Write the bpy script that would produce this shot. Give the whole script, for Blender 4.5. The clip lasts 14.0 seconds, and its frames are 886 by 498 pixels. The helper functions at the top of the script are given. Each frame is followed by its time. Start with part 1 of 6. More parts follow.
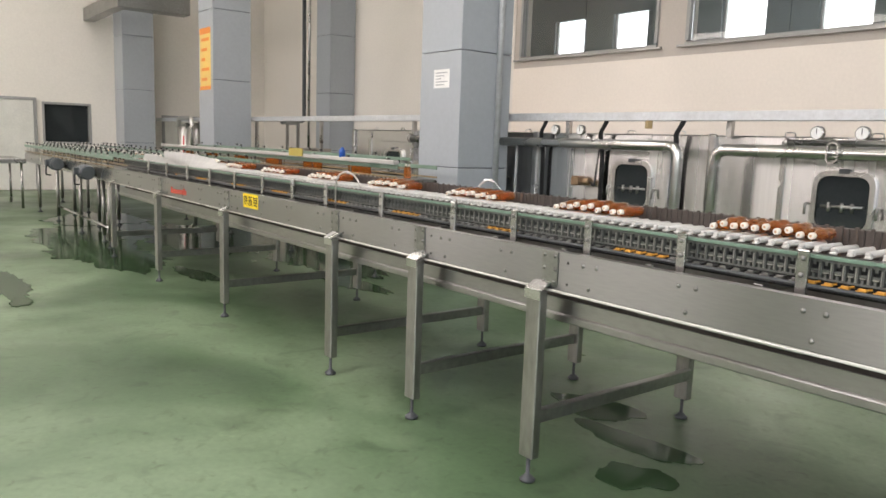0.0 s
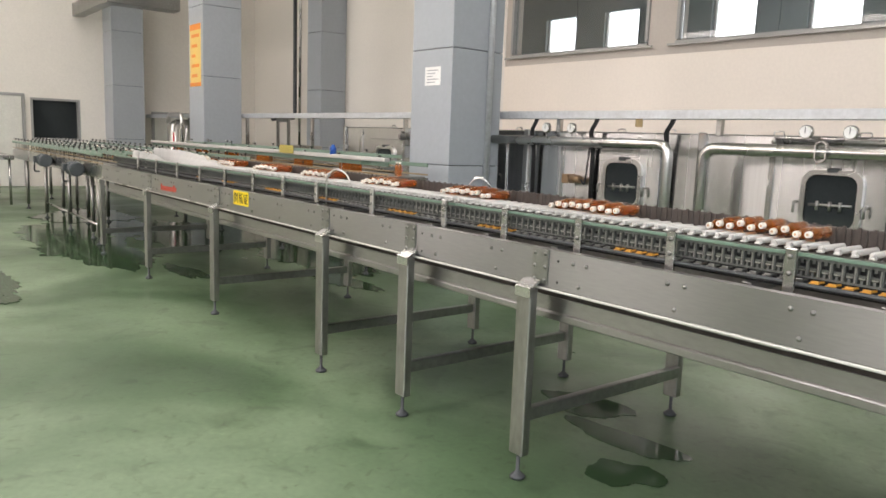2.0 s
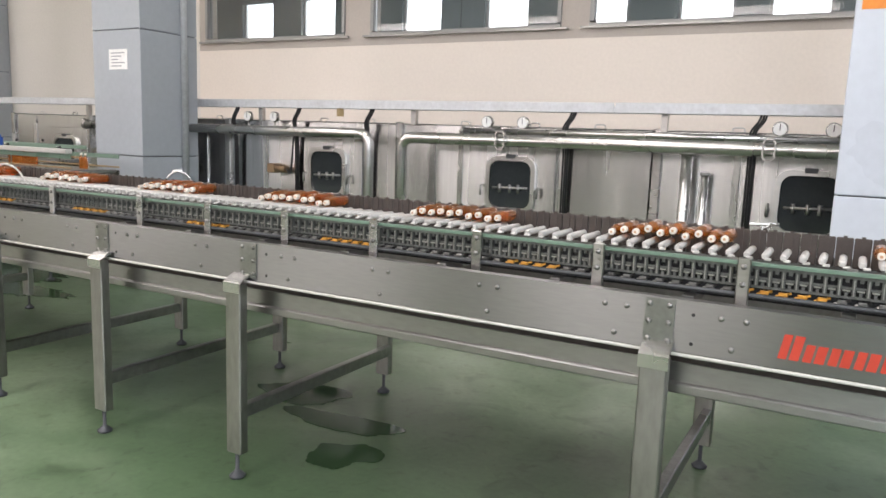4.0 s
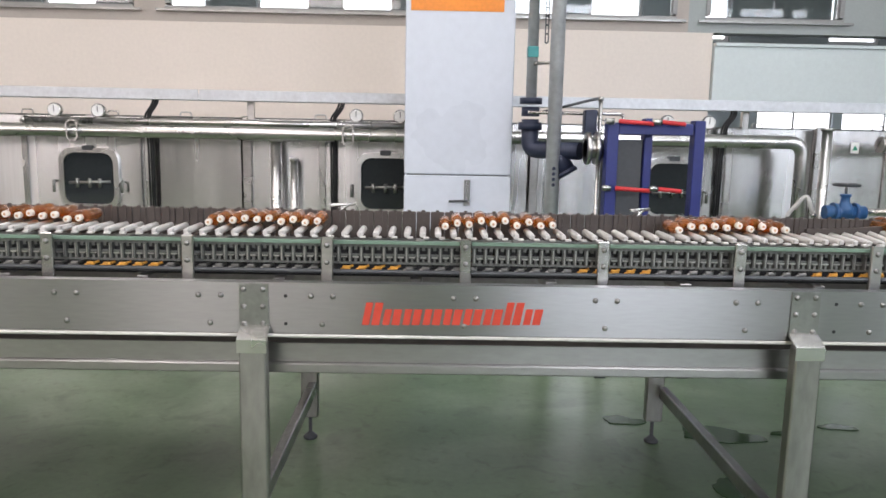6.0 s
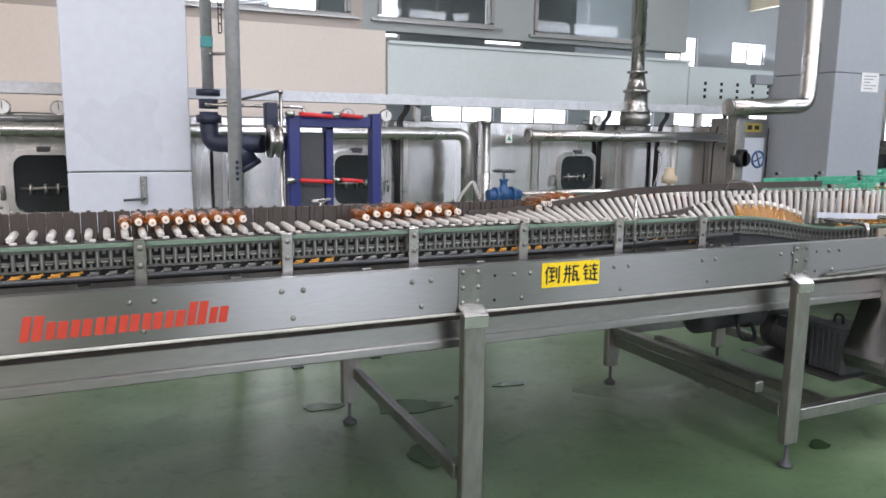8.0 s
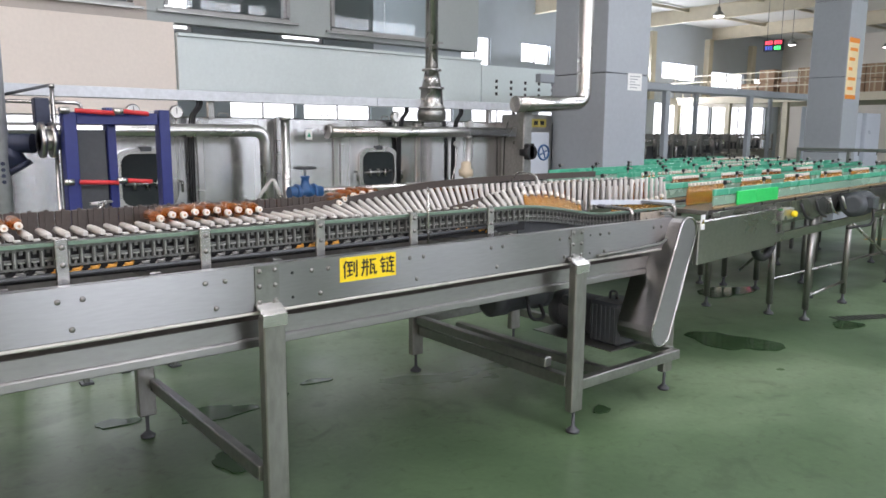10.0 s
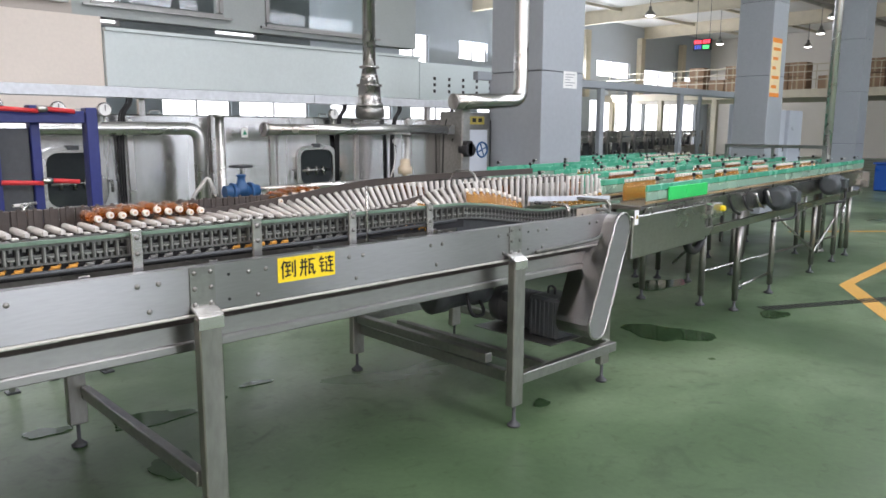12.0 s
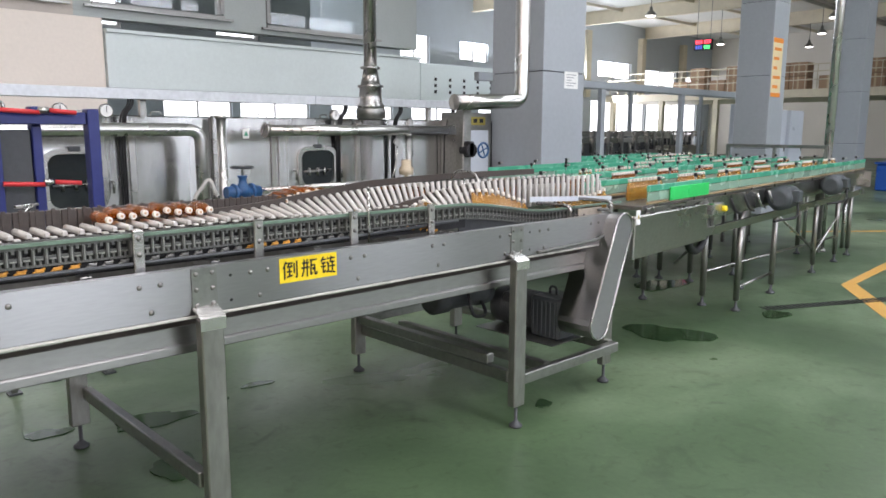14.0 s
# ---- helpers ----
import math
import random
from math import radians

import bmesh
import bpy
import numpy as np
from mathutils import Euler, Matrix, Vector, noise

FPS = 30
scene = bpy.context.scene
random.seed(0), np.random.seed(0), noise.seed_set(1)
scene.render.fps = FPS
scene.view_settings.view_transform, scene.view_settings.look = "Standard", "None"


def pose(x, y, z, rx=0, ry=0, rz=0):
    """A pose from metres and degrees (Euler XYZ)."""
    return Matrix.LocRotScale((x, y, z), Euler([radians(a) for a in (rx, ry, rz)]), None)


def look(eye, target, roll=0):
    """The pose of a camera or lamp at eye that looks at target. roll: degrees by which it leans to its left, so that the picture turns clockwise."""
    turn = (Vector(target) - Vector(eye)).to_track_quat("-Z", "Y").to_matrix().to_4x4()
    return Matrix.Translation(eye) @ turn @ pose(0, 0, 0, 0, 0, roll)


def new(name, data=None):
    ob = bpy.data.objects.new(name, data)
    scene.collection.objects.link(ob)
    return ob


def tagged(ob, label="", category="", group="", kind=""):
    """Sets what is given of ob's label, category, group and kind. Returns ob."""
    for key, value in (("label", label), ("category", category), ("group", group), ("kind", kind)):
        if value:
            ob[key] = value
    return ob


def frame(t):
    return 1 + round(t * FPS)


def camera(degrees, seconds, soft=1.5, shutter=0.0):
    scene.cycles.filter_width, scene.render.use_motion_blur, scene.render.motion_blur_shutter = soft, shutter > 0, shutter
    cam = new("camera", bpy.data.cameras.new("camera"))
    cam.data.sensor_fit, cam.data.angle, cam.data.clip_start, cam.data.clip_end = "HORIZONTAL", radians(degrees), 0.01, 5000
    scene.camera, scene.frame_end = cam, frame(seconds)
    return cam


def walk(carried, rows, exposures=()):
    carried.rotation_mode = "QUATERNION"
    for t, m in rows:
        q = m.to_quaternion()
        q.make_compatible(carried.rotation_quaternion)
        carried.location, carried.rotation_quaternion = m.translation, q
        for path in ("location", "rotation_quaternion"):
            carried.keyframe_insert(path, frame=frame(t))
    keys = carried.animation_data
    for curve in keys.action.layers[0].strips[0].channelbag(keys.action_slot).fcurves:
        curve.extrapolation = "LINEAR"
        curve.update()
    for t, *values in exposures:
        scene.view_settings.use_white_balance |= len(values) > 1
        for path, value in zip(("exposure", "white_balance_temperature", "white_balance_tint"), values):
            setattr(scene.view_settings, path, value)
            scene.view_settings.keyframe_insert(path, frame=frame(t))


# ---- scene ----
# ---------------------------------------------------------------- camera
cam = camera(61.8, 14.0, soft=1.6)


def aim(x, y, z, yaw, pitch, roll):
    """A camera pose from its place, heading (left of +y), tilt and lean in degrees."""
    return pose(x, y, z, 90 + pitch, 0, yaw) @ pose(0, 0, 0, 0, 0, roll)


PATH = [
    (0.0, -0.347, 0.639, 1.475, 52.106, -8.258, 1.977), (0.5, -0.344, 0.638, 1.478, 52.101, -8.34, 2.0),
    (1.0, -0.344, 0.637, 1.476, 52.036, -8.33, 2.021), (1.5, -0.342, 0.639, 1.475, 51.943, -8.381, 2.053),
    (2.0, -0.342, 0.637, 1.477, 51.396, -8.428, 2.17), (2.2, -0.338, 0.639, 1.478, 50.176, -8.447, 2.163),
    (4.3, -0.303, 0.624, 1.503, 24.551, -8.632, 1.922), (4.5, -0.296, 0.621, 1.506, 21.389, -8.669, 1.785),
    (5.0, -0.277, 0.609, 1.509, 13.733, -8.723, 1.518), (5.5, -0.258, 0.607, 1.512, 6.838, -8.802, 1.255),
    (6.0, -0.254, 0.613, 1.505, -1.006, -8.748, 1.116), (6.5, -0.244, 0.611, 1.503, -6.739, -8.787, 0.941),
    (7.0, -0.236, 0.596, 1.504, -12.701, -8.792, 0.826), (7.5, -0.229, 0.591, 1.501, -18.372, -8.81, 0.828),
    (8.0, -0.216, 0.579, 1.502, -24.393, -8.872, 0.762), (8.5, -0.207, 0.555, 1.506, -29.732, -8.927, 0.648),
    (9.0, -0.203, 0.54, 1.506, -33.805, -8.98, 0.61), (9.2, -0.196, 0.534, 1.503, -35.081, -8.98, 0.563),
    (11.3, -0.19, 0.508, 1.51, -42.696, -9.21, 0.285), (11.5, -0.19, 0.511, 1.511, -43.011, -9.237, 0.295),
    (12.0, -0.189, 0.51, 1.509, -43.735, -9.228, 0.298), (12.5, -0.19, 0.51, 1.51, -43.683, -9.231, 0.296),
    (13.0, -0.19, 0.509, 1.509, -43.657, -9.215, 0.255), (13.5, -0.189, 0.512, 1.508, -43.695, -9.216, 0.25),
    (14.0, -0.19, 0.512, 1.508, -43.644, -9.174, 0.18)]
walk(cam, [(row[0], aim(*row[1:])) for row in PATH],
     [(0.0, -0.03, 6750, 16), (2.2, -0.03, 6750, 16), (4.6, -0.06, 6500, 18), (6.0, -0.13, 6500, 19), (8.0, -0.2, 6450, 21), (9.2, -0.18, 6500, 21), (11.3, -0.1, 6520, 20), (14.0, -0.1, 6520, 20)])

# ---------------------------------------------------------------- light
world = bpy.data.worlds.new("world")
scene.world = world
world.use_nodes = True
wn = world.node_tree.nodes
sky = wn.new("ShaderNodeTexSky")
sky.sky_type, sky.sun_disc = "NISHITA", False
sky.sun_elevation, sky.sun_rotation = radians(41), radians(126)
world.node_tree.links.new(sky.outputs["Color"], wn["Background"].inputs["Color"])
wn["Background"].inputs["Strength"].default_value = 0.12


def window_light(x, y, z, wide, high, towards, watts, colour=(1.0, 0.97, 0.93)):
    """Daylight that enters by one opening."""
    data = bpy.data.lights.new("window_light", "AREA")
    data.shape, data.size, data.size_y = "RECTANGLE", wide, high
    data.energy, data.color = watts, colour
    ob = new("window_light", data)
    ob.matrix_world = look((x, y, z), (x + towards[0], y + towards[1], z + towards[2])) if towards[2] > -1 else pose(x, y, z)
    return ob


WARM, COOL = (1.0, 0.92, 0.86), (0.86, 0.94, 1.0)
for wx in (-17.5, -10.5, -3.5, 3.5, 10.5, 17.5):
    window_light(wx, -7.7, 4.7, 4.2, 2.6, (0, 1, -0.1), {-3.5: 230, 3.5: 480, 10.5: 280, 17.5: 200}[wx] if wx > -5 else 255, WARM if wx < 0 else COOL)
# roof-light strips over the aisles
SKYLIGHTS = [(-17.0, 85, WARM), (-10.5, 285, WARM), (-4.0, 255, WARM), (2.5, 235, (0.97, 0.98, 1.0)), (9.5, 200, COOL), (17.0, 250, COOL)]
for wx, watts, tone in SKYLIGHTS:
    window_light(wx, -0.6, 7.08, 1.4, 11.0, (0, 0, -1), watts, tone)
for wx in (15.0, 24.0, 33.0):
    window_light(wx, 23.6, 3.8, 5.0, 3.0, (0, -1, 0.4), 540, COOL)
sun_data = bpy.data.lights.new("sun", "SUN")
sun_data.energy, sun_data.angle, sun_data.color = 2.5, radians(0.6), (1.0, 0.95, 0.87)
sun = new("sun", sun_data)
sun.matrix_world = look((0, 0, 20), (-11.0, 8.0, 8.0))
# ---------------------------------------------------------------- materials
MATS = {}


def mat(name, colour, rough=0.5, metal=0.0, vary=0.12, grain=40.0, stain=2.5, bump=0.02, bump_scale=120.0,
        stretch=(1, 1, 1), rough_vary=0.12, each=0.0, coat=0.0, transmission=0.0, ior=1.45, brushed=0.0):
    """A procedural surface: base colour with two scales of variation, varied roughness and fine relief."""
    if name in MATS:
        return MATS[name]
    m = bpy.data.materials.new(name)
    m.use_nodes = True
    nt = m.node_tree
    b = nt.nodes["Principled BSDF"]
    tc = nt.nodes.new("ShaderNodeTexCoord")
    mp = nt.nodes.new("ShaderNodeMapping")
    mp.inputs["Scale"].default_value = stretch
    nt.links.new(tc.outputs["Object"], mp.inputs["Vector"])

    def noise_node(scale, detail, rough_detail=0.55):
        n = nt.nodes.new("ShaderNodeTexNoise")
        n.inputs["Scale"].default_value, n.inputs["Detail"].default_value = scale, detail
        n.inputs["Roughness"].default_value = rough_detail
        nt.links.new(mp.outputs["Vector"], n.inputs["Vector"])
        return n

    big, fine = noise_node(stain, 4), noise_node(grain, 3)
    add = nt.nodes.new("ShaderNodeMath")
    add.operation = "ADD"
    nt.links.new(big.outputs["Fac"], add.inputs[0])
    nt.links.new(fine.outputs["Fac"], add.inputs[1])
    last = add
    if each:
        info = nt.nodes.new("ShaderNodeObjectInfo")
        mul = nt.nodes.new("ShaderNodeMath")
        mul.operation = "MULTIPLY_ADD"
        mul.inputs[1].default_value = each
        nt.links.new(info.outputs["Random"], mul.inputs[0])
        nt.links.new(add.outputs[0], mul.inputs[2])
        last = mul
    ramp = nt.nodes.new("ShaderNodeMapRange")
    ramp.inputs["From Min"].default_value, ramp.inputs["From Max"].default_value = 0.6, 1.4 + each
    ramp.inputs["To Min"].default_value, ramp.inputs["To Max"].default_value = 1 - vary, 1 + vary
    nt.links.new(last.outputs[0], ramp.inputs["Value"])
    mix = nt.nodes.new("ShaderNodeMix")
    mix.data_type, mix.blend_type = "RGBA", "MULTIPLY"
    mix.inputs["Factor"].default_value = 1.0
    mix.inputs["A"].default_value = (*colour, 1)
    nt.links.new(ramp.outputs["Result"], mix.inputs["B"])
    nt.links.new(mix.outputs["Result"], b.inputs["Base Color"])
    rr = nt.nodes.new("ShaderNodeMapRange")
    rr.inputs["From Min"].default_value, rr.inputs["From Max"].default_value = 0.3, 0.7
    rr.inputs["To Min"].default_value, rr.inputs["To Max"].default_value = max(0.02, rough - rough_vary), min(1, rough + rough_vary)
    nt.links.new(big.outputs["Fac"], rr.inputs["Value"])
    nt.links.new(rr.outputs["Result"], b.inputs["Roughness"])
    b.inputs["Metallic"].default_value = metal
    b.inputs["Coat Weight"].default_value = coat
    b.inputs["Transmission Weight"].default_value = transmission
    b.inputs["IOR"].default_value = ior
    if brushed:
        tan = nt.nodes.new("ShaderNodeTangent")
        tan.direction_type, tan.axis = "RADIAL", "X"
        nt.links.new(tan.outputs["Tangent"], b.inputs["Tangent"])
        b.inputs["Anisotropic"].default_value = brushed
    if bump:
        bn = noise_node(bump_scale, 3)
        bp = nt.nodes.new("ShaderNodeBump")
        bp.inputs["Strength"].default_value, bp.inputs["Distance"].default_value = min(1, bump * 10), 0.004
        nt.links.new(bn.outputs["Fac"], bp.inputs["Height"])
        nt.links.new(bp.outputs["Normal"], b.inputs["Normal"])
    MATS[name] = m
    return m


def glow(name, colour, strength):
    m = bpy.data.materials.new(name)
    m.use_nodes = True
    b = m.node_tree.nodes["Principled BSDF"]
    b.inputs["Base Color"].default_value = (*colour, 1)
    b.inputs["Emission Color"].default_value = (*colour, 1)
    b.inputs["Emission Strength"].default_value = strength
    MATS[name] = m
    return m


def floor_material():
    """Green epoxy: pale worn cloudy patches, dark scuffs, wet gloss in puddles of their own shape."""
    m = bpy.data.materials.new("green_epoxy")
    m.use_nodes = True
    nt = m.node_tree
    b = nt.nodes["Principled BSDF"]
    tc = nt.nodes.new("ShaderNodeTexCoord")

    def noise_node(scale, detail=5, dist=0.0):
        n = nt.nodes.new("ShaderNodeTexNoise")
        n.inputs["Scale"].default_value, n.inputs["Detail"].default_value = scale, detail
        n.inputs["Distortion"].default_value = dist
        nt.links.new(tc.outputs["Object"], n.inputs["Vector"])
        return n

    def ramp(src, stops):
        r = nt.nodes.new("ShaderNodeValToRGB")
        r.color_ramp.elements[0].position, r.color_ramp.elements[0].color = stops[0][0], (*stops[0][1], 1)
        r.color_ramp.elements[1].position, r.color_ramp.elements[1].color = stops[-1][0], (*stops[-1][1], 1)
        for p, c in stops[1:-1]:
            e = r.color_ramp.elements.new(p)
            e.color = (*c, 1)
        nt.links.new(src, r.inputs["Fac"])
        return r

    cloud = ramp(noise_node(0.55, 6, 0.6).outputs["Fac"], [(0.30, (0.049, 0.088, 0.042)), (0.48, (0.088, 0.144, 0.074)), (0.68, (0.205, 0.280, 0.172))])
    scuff = ramp(noise_node(3.2, 8, 1.2).outputs["Fac"], [(0.3, (0.62, 0.62, 0.6)), (0.42, (1, 1, 1)), (1.0, (1, 1, 1))])
    speck = ramp(noise_node(13, 9, 0.8).outputs["Fac"], [(0.28, (0.7, 0.68, 0.62)), (0.42, (1, 1, 1)), (0.62, (1, 1, 1)), (0.75, (1.2, 1.18, 1.15))])
    grain = ramp(noise_node(28, 5).outputs["Fac"], [(0.3, (0.9, 0.9, 0.9)), (0.7, (1.06, 1.06, 1.06))])
    m1 = nt.nodes.new("ShaderNodeMix")
    m1.data_type, m1.blend_type = "RGBA", "MULTIPLY"
    m1.inputs["Factor"].default_value = 0.8
    nt.links.new(cloud.outputs["Color"], m1.inputs["A"])
    nt.links.new(scuff.outputs["Color"], m1.inputs["B"])
    m2 = nt.nodes.new("ShaderNodeMix")
    m2.data_type, m2.blend_type = "RGBA", "MULTIPLY"
    m2.inputs["Factor"].default_value = 1.0
    nt.links.new(m1.outputs["Result"], m2.inputs["A"])
    nt.links.new(grain.outputs["Color"], m2.inputs["B"])
    m3 = nt.nodes.new("ShaderNodeMix")
    m3.data_type, m3.blend_type = "RGBA", "MULTIPLY"
    m3.inputs["Factor"].default_value = 0.9
    nt.links.new(m2.outputs["Result"], m3.inputs["A"])
    nt.links.new(speck.outputs["Color"], m3.inputs["B"])
    nt.links.new(m3.outputs["Result"], b.inputs["Base Color"])
    rough = ramp(noise_node(0.9, 5, 0.4).outputs["Fac"], [(0.3, (0.27, 0.27, 0.27)), (0.7, (0.5, 0.5, 0.5))])
    nt.links.new(rough.outputs["Color"], b.inputs["Roughness"])
    bp = nt.nodes.new("ShaderNodeBump")
    bp.inputs["Strength"].default_value, bp.inputs["Distance"].default_value = 0.12, 0.01
    nt.links.new(noise_node(7, 4).outputs["Fac"], bp.inputs["Height"])
    nt.links.new(bp.outputs["Normal"], b.inputs["Normal"])
    return m


PLATE = mat("brushed_plate_steel", (0.35, 0.348, 0.348), 0.33, 1.0, 0.07, 60, 0.9, 0.0, 5, (0.25, 1, 2), 0.035, brushed=0.95)
CHANNEL = mat("channel_steel", (0.36, 0.355, 0.345), 0.36, 1.0, 0.10, 60, 1.0, 0.0, 5, (0.3, 1, 1), 0.05, brushed=0.6)
# dark base carries the shade that the tray lies in
TRAY = mat("shaded_tray_steel", (0.10, 0.088, 0.075), 0.55, 0.5, 0.35, 20, 3)
STEEL_LEG = mat("worn_leg_steel", (0.36, 0.35, 0.33), 0.42, 1.0, 0.2, 40, 5, 0.01, 60, (1, 1, 0.3), 0.09)
STEEL = mat("brushed_steel", (0.47, 0.46, 0.445), 0.28, 1.0, 0.14, 60, 1.6, 0.006, 5, (0.5, 1, 1), 0.06, brushed=0.7)
STEEL_DULL = mat("dull_steel", (0.33, 0.33, 0.315), 0.38, 1.0, 0.22, 30, 2.0, 0.02, 70, (1, 1, 1), 0.12)
STEEL_BRIGHT = mat("polished_steel", (0.62, 0.61, 0.59), 0.27, 1.0, 0.08, 30, 1.2, 0.01, 12, (1, 1, 1), 0.08)
STEEL_TANK = mat("tank_steel", (0.60, 0.595, 0.59), 0.25, 1.0, 0.16, 14, 0.8, 0.08, 1.5, (2.2, 1, 0.12), 0.07, brushed=0.82)
BOLT = mat("bolt_steel", (0.46, 0.45, 0.43), 0.3, 1.0)
GALVANISED = mat("galvanised_steel", (0.56, 0.58, 0.60), 0.45, 0.45, 0.18, 25, 6)
FLOOR = floor_material()
BEIGE = mat("beige_wall", (0.88, 0.80, 0.715), 0.75, 0, 0.05, 25, 0.6, 0.01, 60)
CREAM = mat("cream_wall", (0.80, 0.76, 0.70), 0.8, 0, 0.06, 25, 0.5, 0.01, 60)
PALE_GREEN = mat("pale_green_panel", (0.72, 0.80, 0.79), 0.4, 0, 0.05, 25, 0.7, 0.01, 30)
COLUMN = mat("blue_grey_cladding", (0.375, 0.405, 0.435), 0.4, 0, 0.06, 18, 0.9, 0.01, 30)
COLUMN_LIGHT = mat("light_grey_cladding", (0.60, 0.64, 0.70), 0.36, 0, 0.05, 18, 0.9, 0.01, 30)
FRAME_GREY = mat("grey_window_frame", (0.36, 0.36, 0.35), 0.5, 0.3)
BROWN = mat("brown_plastic_links", (0.068, 0.055, 0.048), 0.5, 0, 0.2, 60, 5, 0.03, 90, each=0.3)
GREY_LINK = mat("grey_chain_links", (0.15, 0.155, 0.145), 0.42, 0.35, 0.25, 60, 8, 0.03, 90)
GREEN_RAIL = mat("pale_green_rail", (0.16, 0.24, 0.185), 0.35, 0, 0.15, 40, 3)
GREEN = mat("green_plastic", (0.07, 0.37, 0.235), 0.25, 0, 0.12, 40, 3)
PALE_PANEL = mat("pale_green_panel_plastic", (0.36, 0.55, 0.44), 0.25, 0, 0.1, 40, 3, transmission=0.35)
WHITE_TUBE = mat("white_plastic_tube", (0.53, 0.515, 0.49), 0.42, 0, 0.14, 40, 9, 0.02, each=0.35)
CAP = mat("white_bottle_cap", (0.74, 0.70, 0.63), 0.4, 0, 0.05)
CAP_SPOT = mat("tan_cap_shading", (0.50, 0.30, 0.17), 0.5)
AMBER = mat("amber_drink", (0.78, 0.27, 0.05), 0.06, 0, 0.25, 60, 25, 0.05, 60, coat=0.6, transmission=0.85, each=0.5)
HONEY = mat("honey_drink", (0.85, 0.45, 0.08), 0.07, 0, 0.25, 60, 25, 0.05, 60, coat=0.6, transmission=0.75, each=0.4)
ORANGE_LINK = mat("orange_yellow_link", (0.60, 0.29, 0.05), 0.4, 0, 0.15)
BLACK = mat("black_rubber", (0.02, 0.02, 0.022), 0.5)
DARK = mat("dark_grey_iron", (0.07, 0.075, 0.08), 0.45, 0.2)
DARK_BLUE = mat("dark_blue_paint", (0.025, 0.035, 0.16), 0.35, 0, 0.12)
NAVY = mat("navy_iron", (0.025, 0.032, 0.06), 0.4, 0.1, 0.2)
BLUE = mat("blue_valve_paint", (0.03, 0.10, 0.24), 0.35)
RED = mat("red_painted_rod", (0.62, 0.045, 0.05), 0.35)
RED_PRINT = mat("red_letter_film", (0.56, 0.06, 0.035), 0.4)
YELLOW = mat("yellow_sign_film", (0.90, 0.66, 0.02), 0.4)
INK = mat("black_print", (0.015, 0.015, 0.015), 0.5)
PAPER = mat("white_paper", (0.86, 0.86, 0.84), 0.7)
ORANGE_POSTER = mat("orange_poster", (0.85, 0.28, 0.04), 0.5)
GOLD_POSTER = mat("gold_poster", (0.85, 0.58, 0.16), 0.5)
PALE_POSTER = mat("pale_gold_poster", (0.86, 0.70, 0.42), 0.5)
MOTOR = mat("grey_motor_paint", (0.075, 0.085, 0.092), 0.42, 0.1)
FLOOR_LINE = mat("ochre_floor_line", (0.65, 0.36, 0.08), 0.5)
WATER = mat("puddle_water", (0.03, 0.06, 0.027), 0.09, 0, 0.1, 10, 2, 0.006, 5, rough_vary=0.04, ior=1.17)
DRAIN = mat("drain_grating", (0.06, 0.065, 0.06), 0.5, 0.5)
CEILING = mat("white_ceiling_sheet", (0.72, 0.72, 0.69), 0.6, 0, 0.05)
BEAM = mat("cream_roof_beam", (0.62, 0.56, 0.43), 0.5)
BIN_BLUE = mat("blue_bin_plastic", (0.02, 0.10, 0.42), 0.35)
GLASS = mat("window_glass", (0.9, 0.95, 0.95), 0.02, 0, 0.0, bump=0, transmission=1.0, rough_vary=0.01)
DARK_GLASS = mat("dark_window_glass", (0.03, 0.035, 0.037), 0.06, 0, 0.1, bump=0, rough_vary=0.02)
DAYLIGHT = glow("daylight_pane", (0.93, 0.97, 1.0), 3.0)
LAMP_GLOW = glow("lamp_glow", (1.0, 0.96, 0.9), 6.0)
LED_RED = glow("red_led", (1.0, 0.05, 0.08), 3.0)
LED_GREEN = glow("green_led", (0.05, 1.0, 0.2), 2.0)
LED_BLUE = glow("blue_led", (0.06, 0.1, 0.5), 1.0)

# ---------------------------------------------------------------- mesh helpers


def bm_new():
    return bmesh.new()


def box(bm, x0, y0, z0, x1, y1, z1, bevel=0.0):
    tmp = bmesh.new()
    bmesh.ops.create_cube(tmp, size=1.0)
    for v in tmp.verts:
        v.co = ((x0 + x1) / 2 + v.co.x * (x1 - x0), (y0 + y1) / 2 + v.co.y * (y1 - y0), (z0 + z1) / 2 + v.co.z * (z1 - z0))
    if bevel:
        bmesh.ops.bevel(tmp, geom=tmp.edges[:], offset=bevel, segments=1, affect="EDGES")
    merge(bm, tmp)
    return bm


def merge(bm, tmp, m=None):
    table = {}
    for v in tmp.verts:
        table[v] = bm.verts.new(m @ v.co if m else v.co)
    for f in tmp.faces:
        try:
            nf = bm.faces.new([table[v] for v in f.verts])
            nf.smooth, nf.material_index = f.smooth, f.material_index
        except ValueError:
            pass
    tmp.free()


def frame_of(d):
    d = Vector(d).normalized()
    a = Vector((0, 0, 1)) if abs(d.z) < 0.9 else Vector((1, 0, 0))
    u = d.cross(a).normalized()
    return u, d.cross(u).normalized()


